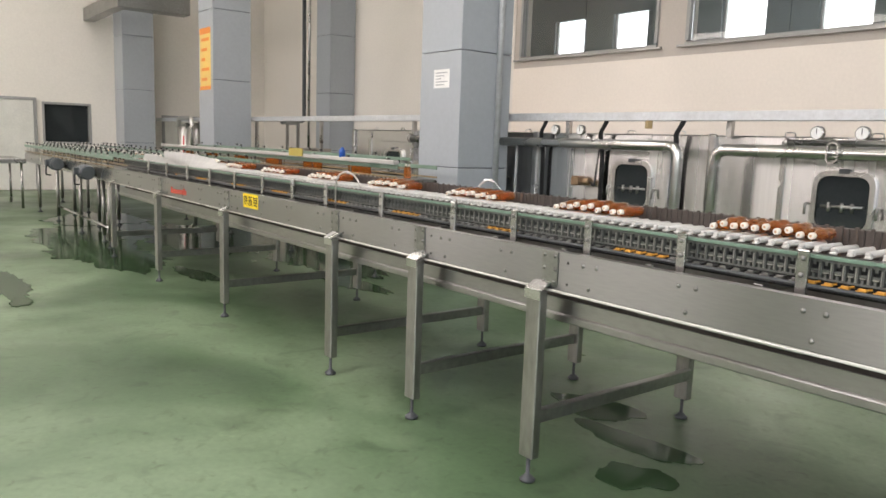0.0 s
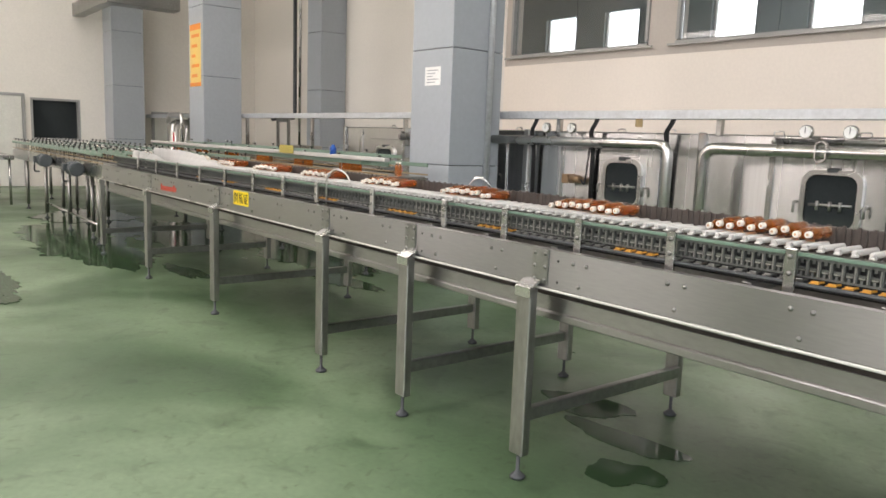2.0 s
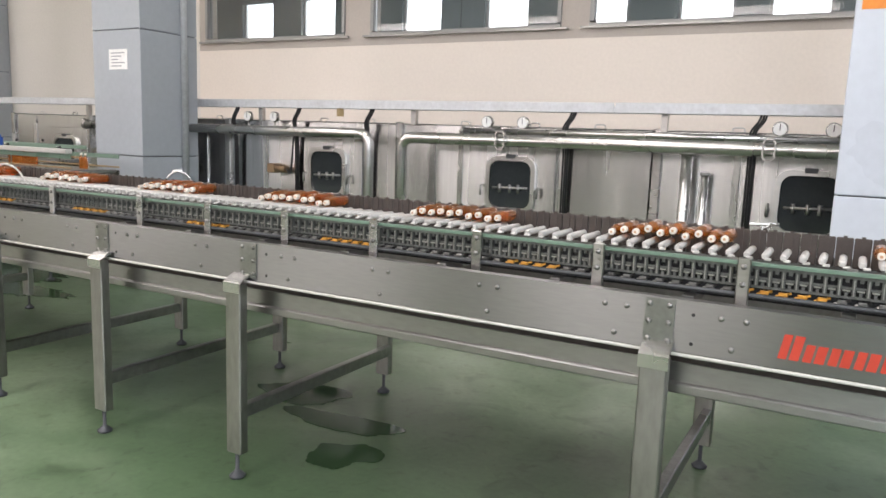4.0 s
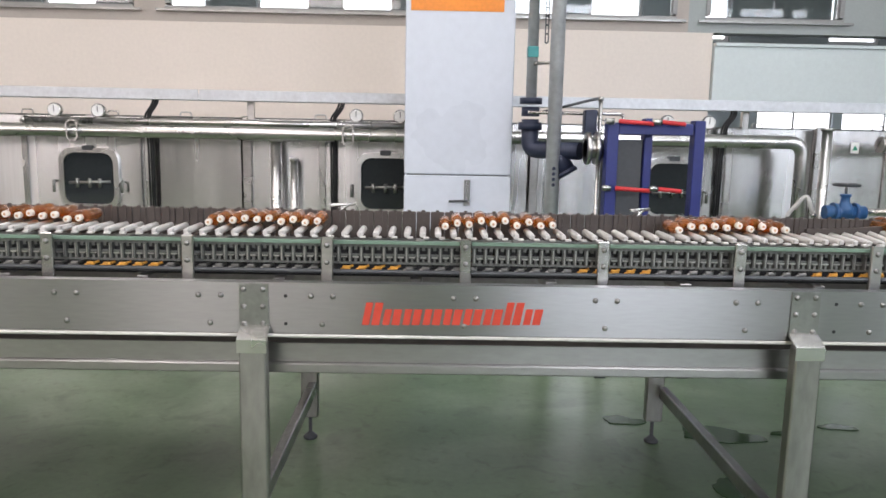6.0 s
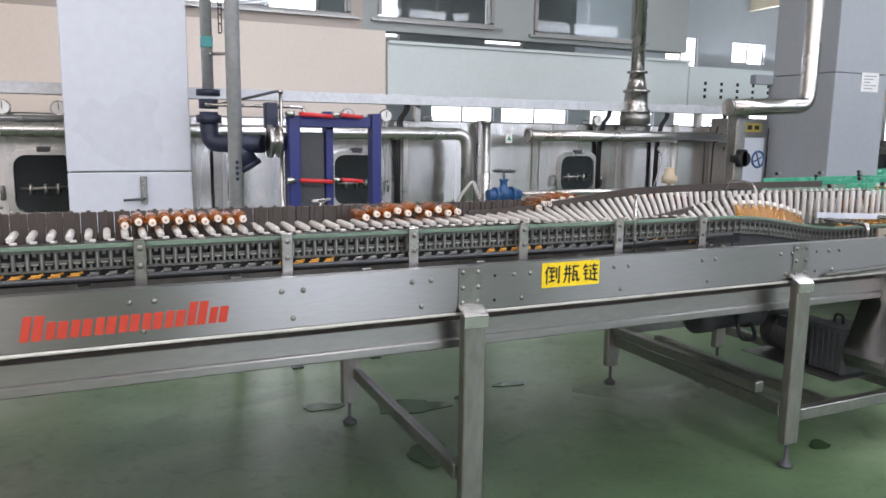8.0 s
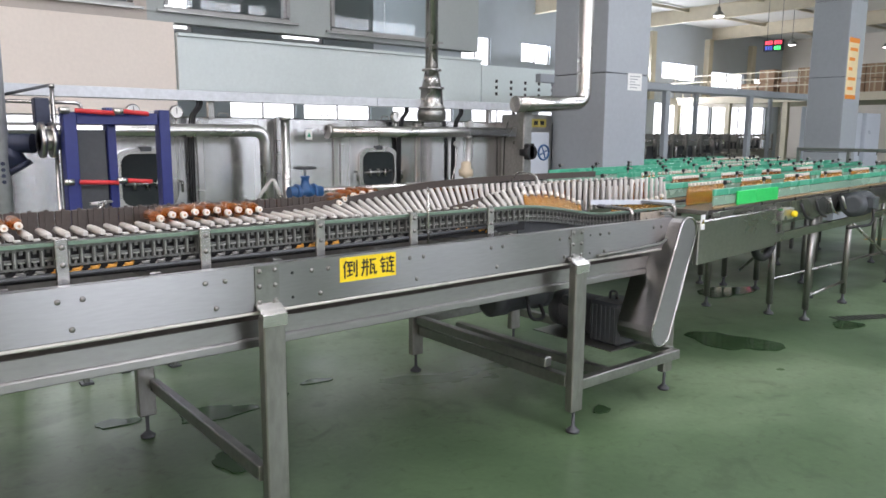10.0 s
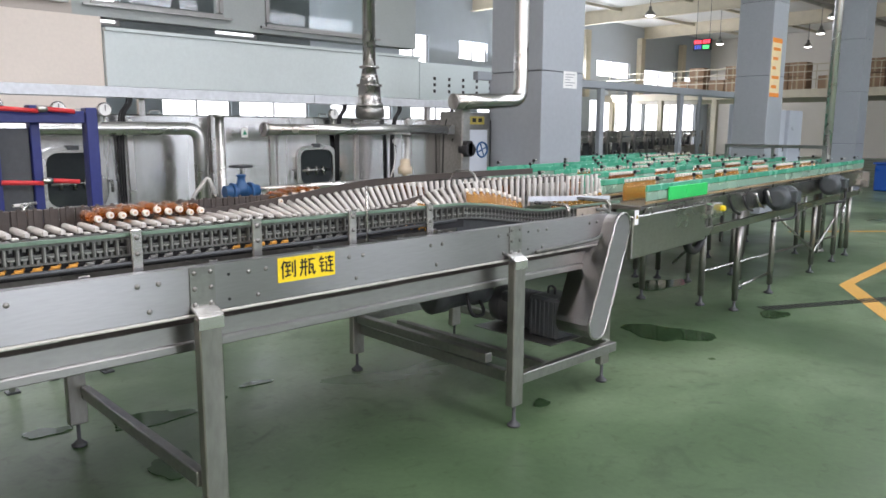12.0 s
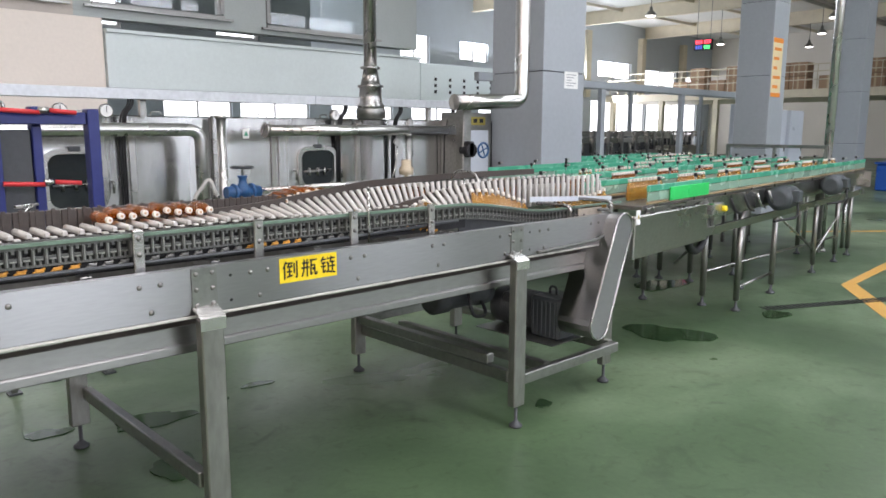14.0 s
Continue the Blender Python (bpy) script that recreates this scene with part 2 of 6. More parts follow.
def tube(bm, points, r, seg=12, caps=True):
    """A round bar along points; r is one radius, or one for each point."""
    pts = [Vector(p) for p in points]
    rs = r if isinstance(r, (list, tuple)) else [r] * len(pts)
    rings, u = [], None
    for i, p in enumerate(pts):
        d = (pts[min(i + 1, len(pts) - 1)] - pts[max(i - 1, 0)]).normalized()
        if u is None:
            u, w = frame_of(d)
        else:
            u = (u - d * u.dot(d)).normalized()
            w = d.cross(u)
        rings.append([bm.verts.new(p + (u * math.cos(k * 2 * math.pi / seg) + w * math.sin(k * 2 * math.pi / seg)) * rs[i]) for k in range(seg)])
    for a, b in zip(rings, rings[1:]):
        for k in range(seg):
            f = bm.faces.new((a[k], a[(k + 1) % seg], b[(k + 1) % seg], b[k]))
            f.smooth = True
    if caps:
        bm.faces.new(rings[0][::-1])
        bm.faces.new(rings[-1])
    return bm


def bend(points, radius=0.1, steps=5):
    """Round the corners of a polyline."""
    pts = [Vector(p) for p in points]
    out = [pts[0]]
    for a, b, c in zip(pts, pts[1:], pts[2:]):
        p, q = b + (a - b).normalized() * radius, b + (c - b).normalized() * radius
        for i in range(steps + 1):
            s = i / steps
            out.append(p * (1 - s) ** 2 + b * 2 * s * (1 - s) + q * s * s)
    return out + [pts[-1]]


def lathe(bm, profile, centre, axis, seg=16):
    """profile: (distance along axis, radius)."""
    c, d = Vector(centre), Vector(axis).normalized()
    return tube(bm, [c + d * (h + 1e-5 * i) for i, (h, _) in enumerate(profile)], [max(q, 1e-4) for _, q in profile], seg)


def slab(bm, outline, z0, z1):
    """A flat outline in x, y raised from z0 to z1."""
    lo = [bm.verts.new((x, y, z0)) for x, y in outline]
    hi = [bm.verts.new((x, y, z1)) for x, y in outline]
    bm.faces.new(lo[::-1])
    bm.faces.new(hi)
    n = len(lo)
    for i in range(n):
        bm.faces.new((lo[i], lo[(i + 1) % n], hi[(i + 1) % n], hi[i]))
    return bm


def extrude_x(bm, profile, x0, x1):
    """A closed profile in y, z drawn out along x."""
    a = [bm.verts.new((x0, y, z)) for y, z in profile]
    b = [bm.verts.new((x1, y, z)) for y, z in profile]
    bm.faces.new(a)
    bm.faces.new(b[::-1])
    for k in range(len(a)):
        bm.faces.new((a[k], a[(k + 1) % len(a)], b[(k + 1) % len(a)], b[k]))
    return bm


def mesh_of(name, bm, material):
    bmesh.ops.recalc_face_normals(bm, faces=bm.faces[:])
    me = bpy.data.meshes.new(name)
    bm.to_mesh(me)
    bm.free()
    for m in material if isinstance(material, (list, tuple)) else [material]:
        me.materials.append(m)
    return me


def base_of(ob):
    """Where a thing or part has its origin."""
    p = Vector((0, 0, 0))
    while ob:
        p += ob.location
        ob = ob.parent
    return p


def part(name, bm, material, parent, label=""):
    """One mesh under a thing or part; bm is in the place's own coordinates."""
    me = mesh_of(name, bm, material)
    me.transform(Matrix.Translation(-base_of(parent)))
    ob = new(name, me)
    ob.parent = parent
    return tagged(ob, label)


def share(name, mesh, parent, m, label=""):
    ob = new(name, mesh)
    ob.parent = parent
    ob.matrix_basis = Matrix.Translation(-base_of(parent)) @ m
    return tagged(ob, label)


def thing(name, label, category, at=(0, 0, 0), group="", kind=""):
    ob = new(name)
    ob.empty_display_size = 0.1
    ob.location = at
    return tagged(ob, label, category, group, kind)


def solid(name, bm, material, label, category, group="", kind=""):
    return tagged(new(name, mesh_of(name, bm, material)), label, category, group, kind)


def setting(name, bm, material, label, category=""):
    return tagged(new(name, mesh_of(name, bm, material)), label, category or name.split("_")[0], "", "structure")
# ---------------------------------------------------------------- the hall
WEST, EAST, SOUTH, NORTH_A, NORTH_B, TOP = -20.3, 46.0, -8.0, 9.6, 24.0, 7.2
bm = bm_new()
box(bm, WEST - 0.3, SOUTH - 0.3, -0.3, EAST + 0.3, NORTH_B + 0.3, 0.0)
floor = setting("floor", bm, FLOOR, "green epoxy factory floor with pale worn patches and wet spots", "floor")

bm = bm_new()
box(bm, WEST - 0.3, SOUTH - 0.3, TOP, EAST + 0.3, NORTH_B + 0.3, TOP + 0.2)
setting("ceiling", bm, CEILING, "white sheet-metal factory ceiling", "ceiling")


def holed_wall(bm, along, lo, hi, across0, across1, z0, z1, holes):
    """A wall along x or y with rectangular openings (a0, a1, z0, z1) that go through it."""
    cuts = sorted({lo, hi, *[h[0] for h in holes], *[h[1] for h in holes]})
    for a, b in zip(cuts, cuts[1:]):
        inside = sorted([h for h in holes if h[0] < (a + b) / 2 < h[1]], key=lambda h: h[2])
        z = z0
        for h in inside + [(0, 0, z1, z1)]:
            if h[2] - z > 1e-4:
                if along == "x":
                    box(bm, a, across0, z, b, across1, h[2])
                else:
                    box(bm, across0, a, z, across1, b, h[2])
            z = h[3]


# south wall behind the walk, with the tall windows that light the hall
south_holes = [(x - 2.1, x + 2.1, 3.0, 6.0) for x in (-17.5, -10.5, -3.5, 3.5, 10.5, 17.5, 24.5, 31.5)]
bm = bm_new()
holed_wall(bm, "x", WEST - 0.3, EAST + 0.3, SOUTH - 0.3, SOUTH, 0, TOP, south_holes)
setting("wall_south", bm, mat("grey_wall", (0.36, 0.35, 0.34), 0.6), "grey painted wall with high windows", "wall")
for i, h in enumerate(south_holes):
    w = tagged(new("window_%d" % (i + 1)), "tall grey-framed factory window", "window", "south windows", "structure")
    w.location = ((h[0] + h[1]) / 2, SOUTH - 0.15, h[2])
    bm = bm_new()
    for k in range(4):
        x = h[0] + 0.03 + (h[1] - h[0] - 0.06) * k / 3
        box(bm, x - 0.03, SOUTH - 0.19, h[2], x + 0.03, SOUTH - 0.1, h[3])
    for z in (h[2], (h[2] + h[3]) / 2 - 0.03, h[3] - 0.06):
        box(bm, h[0] + 0.06, SOUTH - 0.185, z, h[1] - 0.06, SOUTH - 0.105, z + 0.06)
    part("window_frame", bm, FRAME_GREY, w)

bm = bm_new()
holed_wall(bm, "y", SOUTH, NORTH_B, WEST - 0.3, WEST, 0, TOP, [(3.98, 5.06, 1.1, 2.09)])
setting("wall_west", bm, CREAM, "cream painted end wall with a flush door and dark window", "wall")
bm = bm_new()
box(bm, EAST, SOUTH, 0, EAST + 0.3, NORTH_B, TOP)
setting("wall_east", bm, CREAM, "cream painted far end wall", "wall")

# north wall of the pasteuriser bay: beige below, a band of interior windows above
upper = [(-9.9, -7.08, 2.9, 4.6), (-6.62, -3.75, 2.9, 4.6), (-3.38, -0.4, 2.9, 4.6), (-0.1, 2.6, 2.9, 4.6), (2.95, 4.58, 2.9, 4.6), (5.2, 7.02, 2.85, 3.75)]
bm = bm_new()
box(bm, WEST, NORTH_A, 0, -10.05, NORTH_A + 0.25, TOP)
setting("wall_north_1", bm, CREAM, "tall cream painted wall", "wall")
bm = bm_new()
box(bm, -10.05, NORTH_A, 0, 3.05, NORTH_A + 0.25, 2.76)
setting("wall_north_2", bm, BEIGE, "beige painted wall under interior windows", "wall")
bm = bm_new()
holed_wall(bm, "x", 2.75, 7.9, NORTH_A + 0.02, NORTH_A + 0.25, 2.764, TOP, upper[4:])
setting("wall_north_3", bm, mat("grey_green_paint", (0.42, 0.46, 0.45), 0.55, 0, 0.06), "grey-green painted wall around interior windows", "wall")
bm = bm_new()
holed_wall(bm, "x", -10.05, 2.749, NORTH_A + 0.015, NORTH_A + 0.25, 2.764, TOP, upper[:4])
setting("wall_north_5", bm, mat("taupe_paint", (0.52, 0.47, 0.42), 0.6, 0, 0.06), "taupe painted wall around interior windows", "wall")
for i, h in enumerate(upper):
    w = tagged(new("window_%d" % (i + 11)), "wide interior window in a brushed metal frame", "window", "interior windows", "structure")
    w.location = ((h[0] + h[1]) / 2, NORTH_A, h[2])
    bm = bm_new()
    y0, y1 = NORTH_A - 0.02, NORTH_A + 0.1
    box(bm, h[0], y0, h[2], h[1], y1, h[2] + 0.035)
    box(bm, h[0], y0, h[3] - 0.06, h[1], y1, h[3])
    box(bm, h[0], y0 + 0.003, h[2] + 0.06, h[0] + 0.05, y1, h[3] - 0.06)
    box(bm, h[1] - 0.05, y0 + 0.003, h[2] + 0.06, h[1], y1, h[3] - 0.06)
    part("window_frame", bm, FRAME_GREY, w)
    bm = bm_new()
    box(bm, h[0] - 0.1, NORTH_A - 0.06, h[2] - 0.03, h[1] + 0.1, NORTH_A - 0.022, h[2] - 0.003)
    part("window_sill", bm, STEEL_DULL, w, "long metal sill")
    for k in range(2):
        a = h[0] + 0.06 + (h[1] - h[0] - 0.12) * k / 2
        b = h[0] + 0.06 + (h[1] - h[0] - 0.12) * (k + 1) / 2
        bm = bm_new()
        box(bm, a + 0.004, NORTH_A + 0.04, h[2] + 0.06, b - 0.004, NORTH_A + 0.048, h[3] - 0.06)
        pane = part("pane", bm, GLASS, w)
        pane.visible_shadow = False

# added passage behind the interior windows; its glowing panes give the glass bright squares
bm = bm_new()
passage = [(x - 0.42, x + 0.42, 3.05, 4.1) for x in (-15.6, -14.0, -11.6, -10.0, -7.6, -5.9, -4.2, -2.6, -1.3, 0.0, 1.3, 2.6, 4.0, 6.4)]
holed_wall(bm, "x", -18.0, 7.9, 12.6, 12.8, 2.6, TOP, passage)
setting("wall_passage", bm, mat("grey_passage_paint", (0.17, 0.20, 0.205), 0.5), "grey wall of the passage behind the windows", "wall")
bm = bm_new()
box(bm, -18.0, NORTH_A + 0.25, 2.5, 7.9, 12.8, 2.6)
setting("floor_passage", bm, mat("grey_passage_floor", (0.25, 0.26, 0.26), 0.4), "grey floor of the raised passage", "floor")
for i, h in enumerate(passage):
    w = tagged(new("window_%d" % (i + 31)), "glowing pane added behind the interior windows", "window", "passage windows", "structure")
    w.location = ((h[0] + h[1]) / 2, 12.7, h[2])
    bm = bm_new()
    box(bm, h[0], 12.72, h[2], h[1], 12.74, h[3])
    part("pane", bm, DAYLIGHT, w)
    bm = bm_new()
    box(bm, h[0], 12.66, h[2], h[0] + 0.05, 12.715, h[3])
    box(bm, h[1] - 0.05, 12.66, h[2], h[1], 12.715, h[3])
    box(bm, h[0] + 0.05, 12.66, h[2], h[1] - 0.05, 12.715, h[2] + 0.05)
    part("window_frame", bm, FRAME_GREY, w)

# pale green fascia that goes on from the beige wall, open beneath
bm = bm_new()
box(bm, 3.06, NORTH_A - 0.06, 1.98, 7.9, NORTH_A + 0.015, 2.60)
box(bm, 3.06, NORTH_A - 0.10, 2.604, 7.9, NORTH_A + 0.015, 2.64)
fascia = setting("fascia_1", bm, PALE_GREEN, "pale green sheet-metal fascia with a folded top edge", "fascia")
bm = bm_new()
box(bm, 7.904, NORTH_A - 0.075, 1.92, 9.9, NORTH_A + 0.015, 2.56)
setting("fascia_2", bm, PALE_GREEN, "pale green fascia end with rows of small black marks", "fascia")
for k in range(5):
    for j in range(3):
        bm = bm_new()
        x = 8.2 + k * 0.33
        box(bm, x, NORTH_A - 0.082, 2.34 - j * 0.10 - 0.05, x + 0.05, NORTH_A - 0.077, 2.34 - j * 0.10)
        solid("printed_mark", bm, INK, "small black printed mark on the green fascia", "mark", "printed marks")

# far north wall of the right-hand hall with its row of windows
far_holes = [(19.8, 21.4, 4.2, 5.35), (23.2, 25.0, 4.5, 5.3), (25.9, 28.2, 4.4, 5.25), (33.5, 36.7, 4.3, 5.13), (38.2, 41.6, 4.05, 4.9), (42.6, 45.8, 3.95, 4.75),
             (9.9, 12.3, 1.6, 2.7), (12.6, 15.4, 1.6, 2.7), (16.4, 19.4, 1.6, 2.7), (20.4, 23.4, 1.6, 2.7), (24.4, 29.6, 1.5, 3.0), (33.0, 38.3, 0.5, 3.05), (38.5, 44.4, 0.5, 3.05)]
for i, x in enumerate((32.3, 37.5, 42.1)):
    bm = bm_new()
    box(bm, x - 0.2, NORTH_B - 0.3, 3.2, x + 0.2, NORTH_B - 0.002, TOP - 0.64)
    setting("pilaster_%d" % (i + 1), bm, BEAM, "cream painted steel column on the far wall", "column")
bm = bm_new()
holed_wall(bm, "x", WEST, EAST, NORTH_B, NORTH_B + 0.3, 0, TOP, far_holes)
setting("wall_north_4", bm, mat("blue_grey_wall", (0.50, 0.55, 0.60), 0.6, 0, 0.06), "blue-grey wall of the far hall with bright windows", "wall")
for i, h in enumerate(far_holes):
    w = tagged(new("window_%d" % (i + 51)), "bright daylit window of the far hall", "window", "far windows", "structure")
    w.location = ((h[0] + h[1]) / 2, NORTH_B + 0.1, h[2])
    bm = bm_new()
    box(bm, h[0], NORTH_B + 0.15, h[2], h[1], NORTH_B + 0.17, h[3])
    part("pane", bm, DAYLIGHT, w)
    bm = bm_new()
    for x in (h[0], (h[0] + h[1]) / 2 - 0.025, h[1] - 0.05):
        box(bm, x, NORTH_B + 0.08, h[2], x + 0.05, NORTH_B + 0.145, h[3])
    box(bm, h[0] + 0.05, NORTH_B + 0.083, h[2], (h[0] + h[1]) / 2 - 0.025, NORTH_B + 0.14, h[2] + 0.05)
    part("window_frame", bm, FRAME_GREY, w)

# west wall: dark window, flush white door, small door further in
w = tagged(new("window_91"), "dark square window in the end wall", "window", "", "structure")
w.location = (WEST, 4.5, 1.1)
bm = bm_new()
box(bm, WEST - 0.2, 4.02, 1.14, WEST - 0.18, 5.02, 2.05)
part("pane", bm, DARK_GLASS, w)
bm = bm_new()
for a in ((3.98, 1.1, 5.06, 1.15), (3.98, 2.04, 5.06, 2.09), (3.98, 1.15, 4.03, 2.04), (5.01, 1.15, 5.06, 2.04)):
    box(bm, WEST - 0.15, a[0], a[1], WEST + 0.012, a[2], a[3])
part("window_frame", bm, FRAME_GREY, w)


def wall_door(name, y0, y1, high, label):
    d = tagged(new(name), label, "door", "", "structure")
    d.location = (WEST, (y0 + y1) / 2, 0)
    bm = bm_new()
    box(bm, WEST + 0.004, y0 + 0.07, 0.012, WEST + 0.04, y1 - 0.07, high - 0.07, 0.004)
    part("door_leaf", bm, mat("white_door_paint", (0.72, 0.71, 0.66), 0.5), d)
    bm = bm_new()
    box(bm, WEST + 0.003, y0, 0, WEST + 0.06, y0 + 0.065, high)
    box(bm, WEST + 0.003, y1 - 0.065, 0, WEST + 0.06, y1, high)
    box(bm, WEST + 0.003, y0 + 0.065, high - 0.065, WEST + 0.058, y1 - 0.065, high)
    part("door_frame", bm, FRAME_GREY, d)
    bm = bm_new()
    tube(bm, [(WEST + 0.07, y0 + 0.15, 1.0), (WEST + 0.07, y0 + 0.28, 1.0)], 0.012, 8)
    part("door_handle", bm, STEEL, d, "steel lever handle")
    return d


wall_door("door_1", 1.6, 3.86, 2.17, "wide flush white door with a grey frame")
wall_door("door_2", 6.75, 7.75, 1.9, "narrow white door with a grey frame")

# roof lights
for i, (x, watts, tone) in enumerate(SKYLIGHTS):
    bm = bm_new()
    box(bm, x - 0.72, -6.12, TOP - 0.06, x + 0.72, 4.92, TOP - 0.005)
    setting("skylight_%d" % (i + 1), bm, DAYLIGHT, "long bright roof light strip", "skylight")

# roof beams and purlins
for i, x in enumerate((-14.0, -7.0, 24.0, 31.0, 38.0)):
    bm = bm_new()
    box(bm, x - 0.13, SOUTH + 0.01, TOP - 0.62, x + 0.13, NORTH_B - 0.01, TOP - 0.58)
    box(bm, x - 0.02, SOUTH + 0.01, TOP - 0.58, x + 0.02, NORTH_B - 0.01, TOP - 0.05)
    box(bm, x - 0.13, SOUTH + 0.01, TOP - 0.05, x + 0.13, NORTH_B - 0.01, TOP - 0.004)
    setting("roof_beam_%d" % (i + 1), bm, BEAM, "cream painted steel roof beam", "beam")
for i in range(6):
    y = 3.0 + i * 3.6
    bm = bm_new()
    box(bm, 12.0, y - 0.05, TOP - 0.18, EAST - 0.01, y + 0.05, TOP - 0.055)
    setting("roof_purlin_%d" % (i + 1), bm, BEAM, "cream painted roof purlin", "beam")

# ---------------------------------------------------------------- clad columns


def clad_column(x, y, side, light, joints, label):
    """A square column in sheet cladding, one panel part a course."""
    col = thing("column", label, "column", (x + side / 2, y + side / 2, 0), "columns")
    zs = [0.0] + joints + [TOP]
    for a, b in zip(zs, zs[1:]):
        bm = bm_new()
        box(bm, x, y, a + 0.004, x + side, y + side, b - 0.004, 0.006)
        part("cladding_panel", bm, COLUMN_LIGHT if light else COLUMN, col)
    bm = bm_new()
    box(bm, x + 0.02, y + 0.02, 0.002, x + side - 0.02, y + side - 0.02, TOP - 0.002)
    part("core", bm, DARK, col)
    return col


JOINTS = [1.19, 2.47, 3.75, 5.03, 6.3]
clad_column(-20.26, 5.62, 0.74, False, JOINTS, "blue-grey clad square column against the end wall")
clad_column(-14.83, 5.8, 0.74, False, JOINTS, "blue-grey clad square column with an orange poster")
clad_column(-7.51, 5.8, 0.74, False, JOINTS, "blue-grey clad square column with a notice sheet")
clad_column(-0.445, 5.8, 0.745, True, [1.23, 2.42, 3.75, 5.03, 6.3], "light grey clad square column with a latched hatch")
clad_column(6.37, 5.8, 0.76, False, [0.98, 2.15, 3.4, 4.7, 6.0], "blue-grey clad square column beside the outfeed")
clad_column(13.2, 6.2, 0.62, False, JOINTS, "blue-grey clad square column with a long gold poster")
clad_column(20.2, 6.9, 0.6, False, JOINTS, "grey clad square column far down the hall")
clad_column(27.5, 6.6, 0.8, False, JOINTS, "grey clad square column far down the hall")
clad_column(-16.0, 8.95, 0.64, False, JOINTS, "blue-grey clad pilaster against the cream wall")
# ---------------------------------------------------------------- the bottle-tipping conveyor
X0, X1 = -9.6, 3.42          # ends of the side plates
YF, YB = 2.93, 4.12          # front and back leg lines
conveyor = thing("tipping_conveyor", "long stainless steel conveyor that tips bottles on their sides", "conveyor", (-3.0, 3.5, 0))
YL = 2.868                   # centre line of the front legs, proud of the plates
LEGS_F = [-9.5, -7.8, -6.08, -4.323, -3.436, -2.546, -0.802, 0.943, 2.577]
LEGS_B = [-9.5, -7.8, -6.1, -4.33, -3.43, -2.63, -0.835, 0.872, 2.53]


def leg(x, y, top, front):
    bm = bm_new()
    box(bm, x - 0.042, y - 0.024, 0.115, x + 0.042, y + 0.024, top, 0.005)
    ob = part("leg", bm, STEEL_LEG, conveyor)
    bm = bm_new()
    lathe(bm, [(0.0, 0.033), (0.010, 0.036), (0.018, 0.026), (0.03, 0.015), (0.032, 0.009), (0.116, 0.009)], (x, y, 0.001), (0, 0, 1), 14)
    part("levelling_foot", bm, DARK, ob, "dark threaded levelling foot")
    if front:
        bm = bm_new()
        f = y - 0.026
        extrude_x(bm, [(YF - 0.034, 0.902), (YF - 0.034, 0.889), (f, 0.866), (f, 0.826), (f - 0.004, 0.826), (f - 0.005, 0.868), (f, 0.872)], x - 0.046, x + 0.046)
        part("clamp", bm, STEEL_BRIGHT, ob, "bright folded clamp over the leg top")


for x in LEGS_F:
    leg(x, YL, 0.864, True)
for x in LEGS_B:
    leg(x, YB + 0.01, 0.80, False)
for xf, xb in zip(LEGS_F, LEGS_B):
    bm = bm_new()
    x = (xf + xb) / 2
    box(bm, x - 0.02, YL + 0.026, 0.24, x + 0.02, YB - 0.016, 0.30, 0.004)
    part("cross_brace", bm, STEEL_DULL, conveyor)

# side plates between the legs, their rivets and joint straps
JOINTS_X = [X0, -7.82, -6.1, -4.349, -3.454, -2.51, -0.807, 0.945, 2.598, X1]
rivet = bm_new()
lathe(rivet, [(0, 0.0095), (0.003, 0.009), (0.006, 0.005), (0.007, 0.001)], (0, 0, 0), (0, -1, 0), 8)
RIVET = mesh_of("rivet", rivet, mat("dull_rivet_steel", (0.27, 0.265, 0.255), 0.45, 1.0))
hole = bm_new()
lathe(hole, [(0, 0.006), (0.0012, 0.006)], (0, 0, 0), (0, -1, 0), 8)
HOLE = mesh_of("bolt_hole", hole, BLACK)
for a, b in zip(JOINTS_X, JOINTS_X[1:]):
    bm = bm_new()
    box(bm, a + 0.001, YF - 0.028, 0.874, b - 0.001, YF - 0.022, 1.037)
    box(bm, a + 0.001, YF - 0.022, 1.031, b - 0.001, YF + 0.012, 1.037)
    plate = part("side_plate", bm, PLATE, conveyor)
    for k in range(int((b - a) / 0.45) + 1):
        x = a + 0.18 + k * 0.45
        if x > b - 0.1:
            break
        for dx, z in ((0.0, 0.995), (0.07, 0.995), (0.035, 0.905)):
            share("rivet", RIVET, plate, pose(x + dx, YF - 0.028, z))
    for dx in (0.1,):
        for z in (0.905, 0.995):
            share("bolt_hole", HOLE, plate, pose(a + dx, YF - 0.028, z))
for x in JOINTS_X[1:-1]:
    bm = bm_new()
    box(bm, x - 0.046, YF - 0.033, 0.888, x + 0.046, YF - 0.0285, 1.034)
    strap = part("joint_strap", bm, STEEL_DULL, conveyor, "dull riveted joint strap")
    for dx in (-0.03, 0.03):
        for z in (0.905, 0.96, 1.015):
            share("rivet", RIVET, strap, pose(x + dx, YF - 0.033, z))

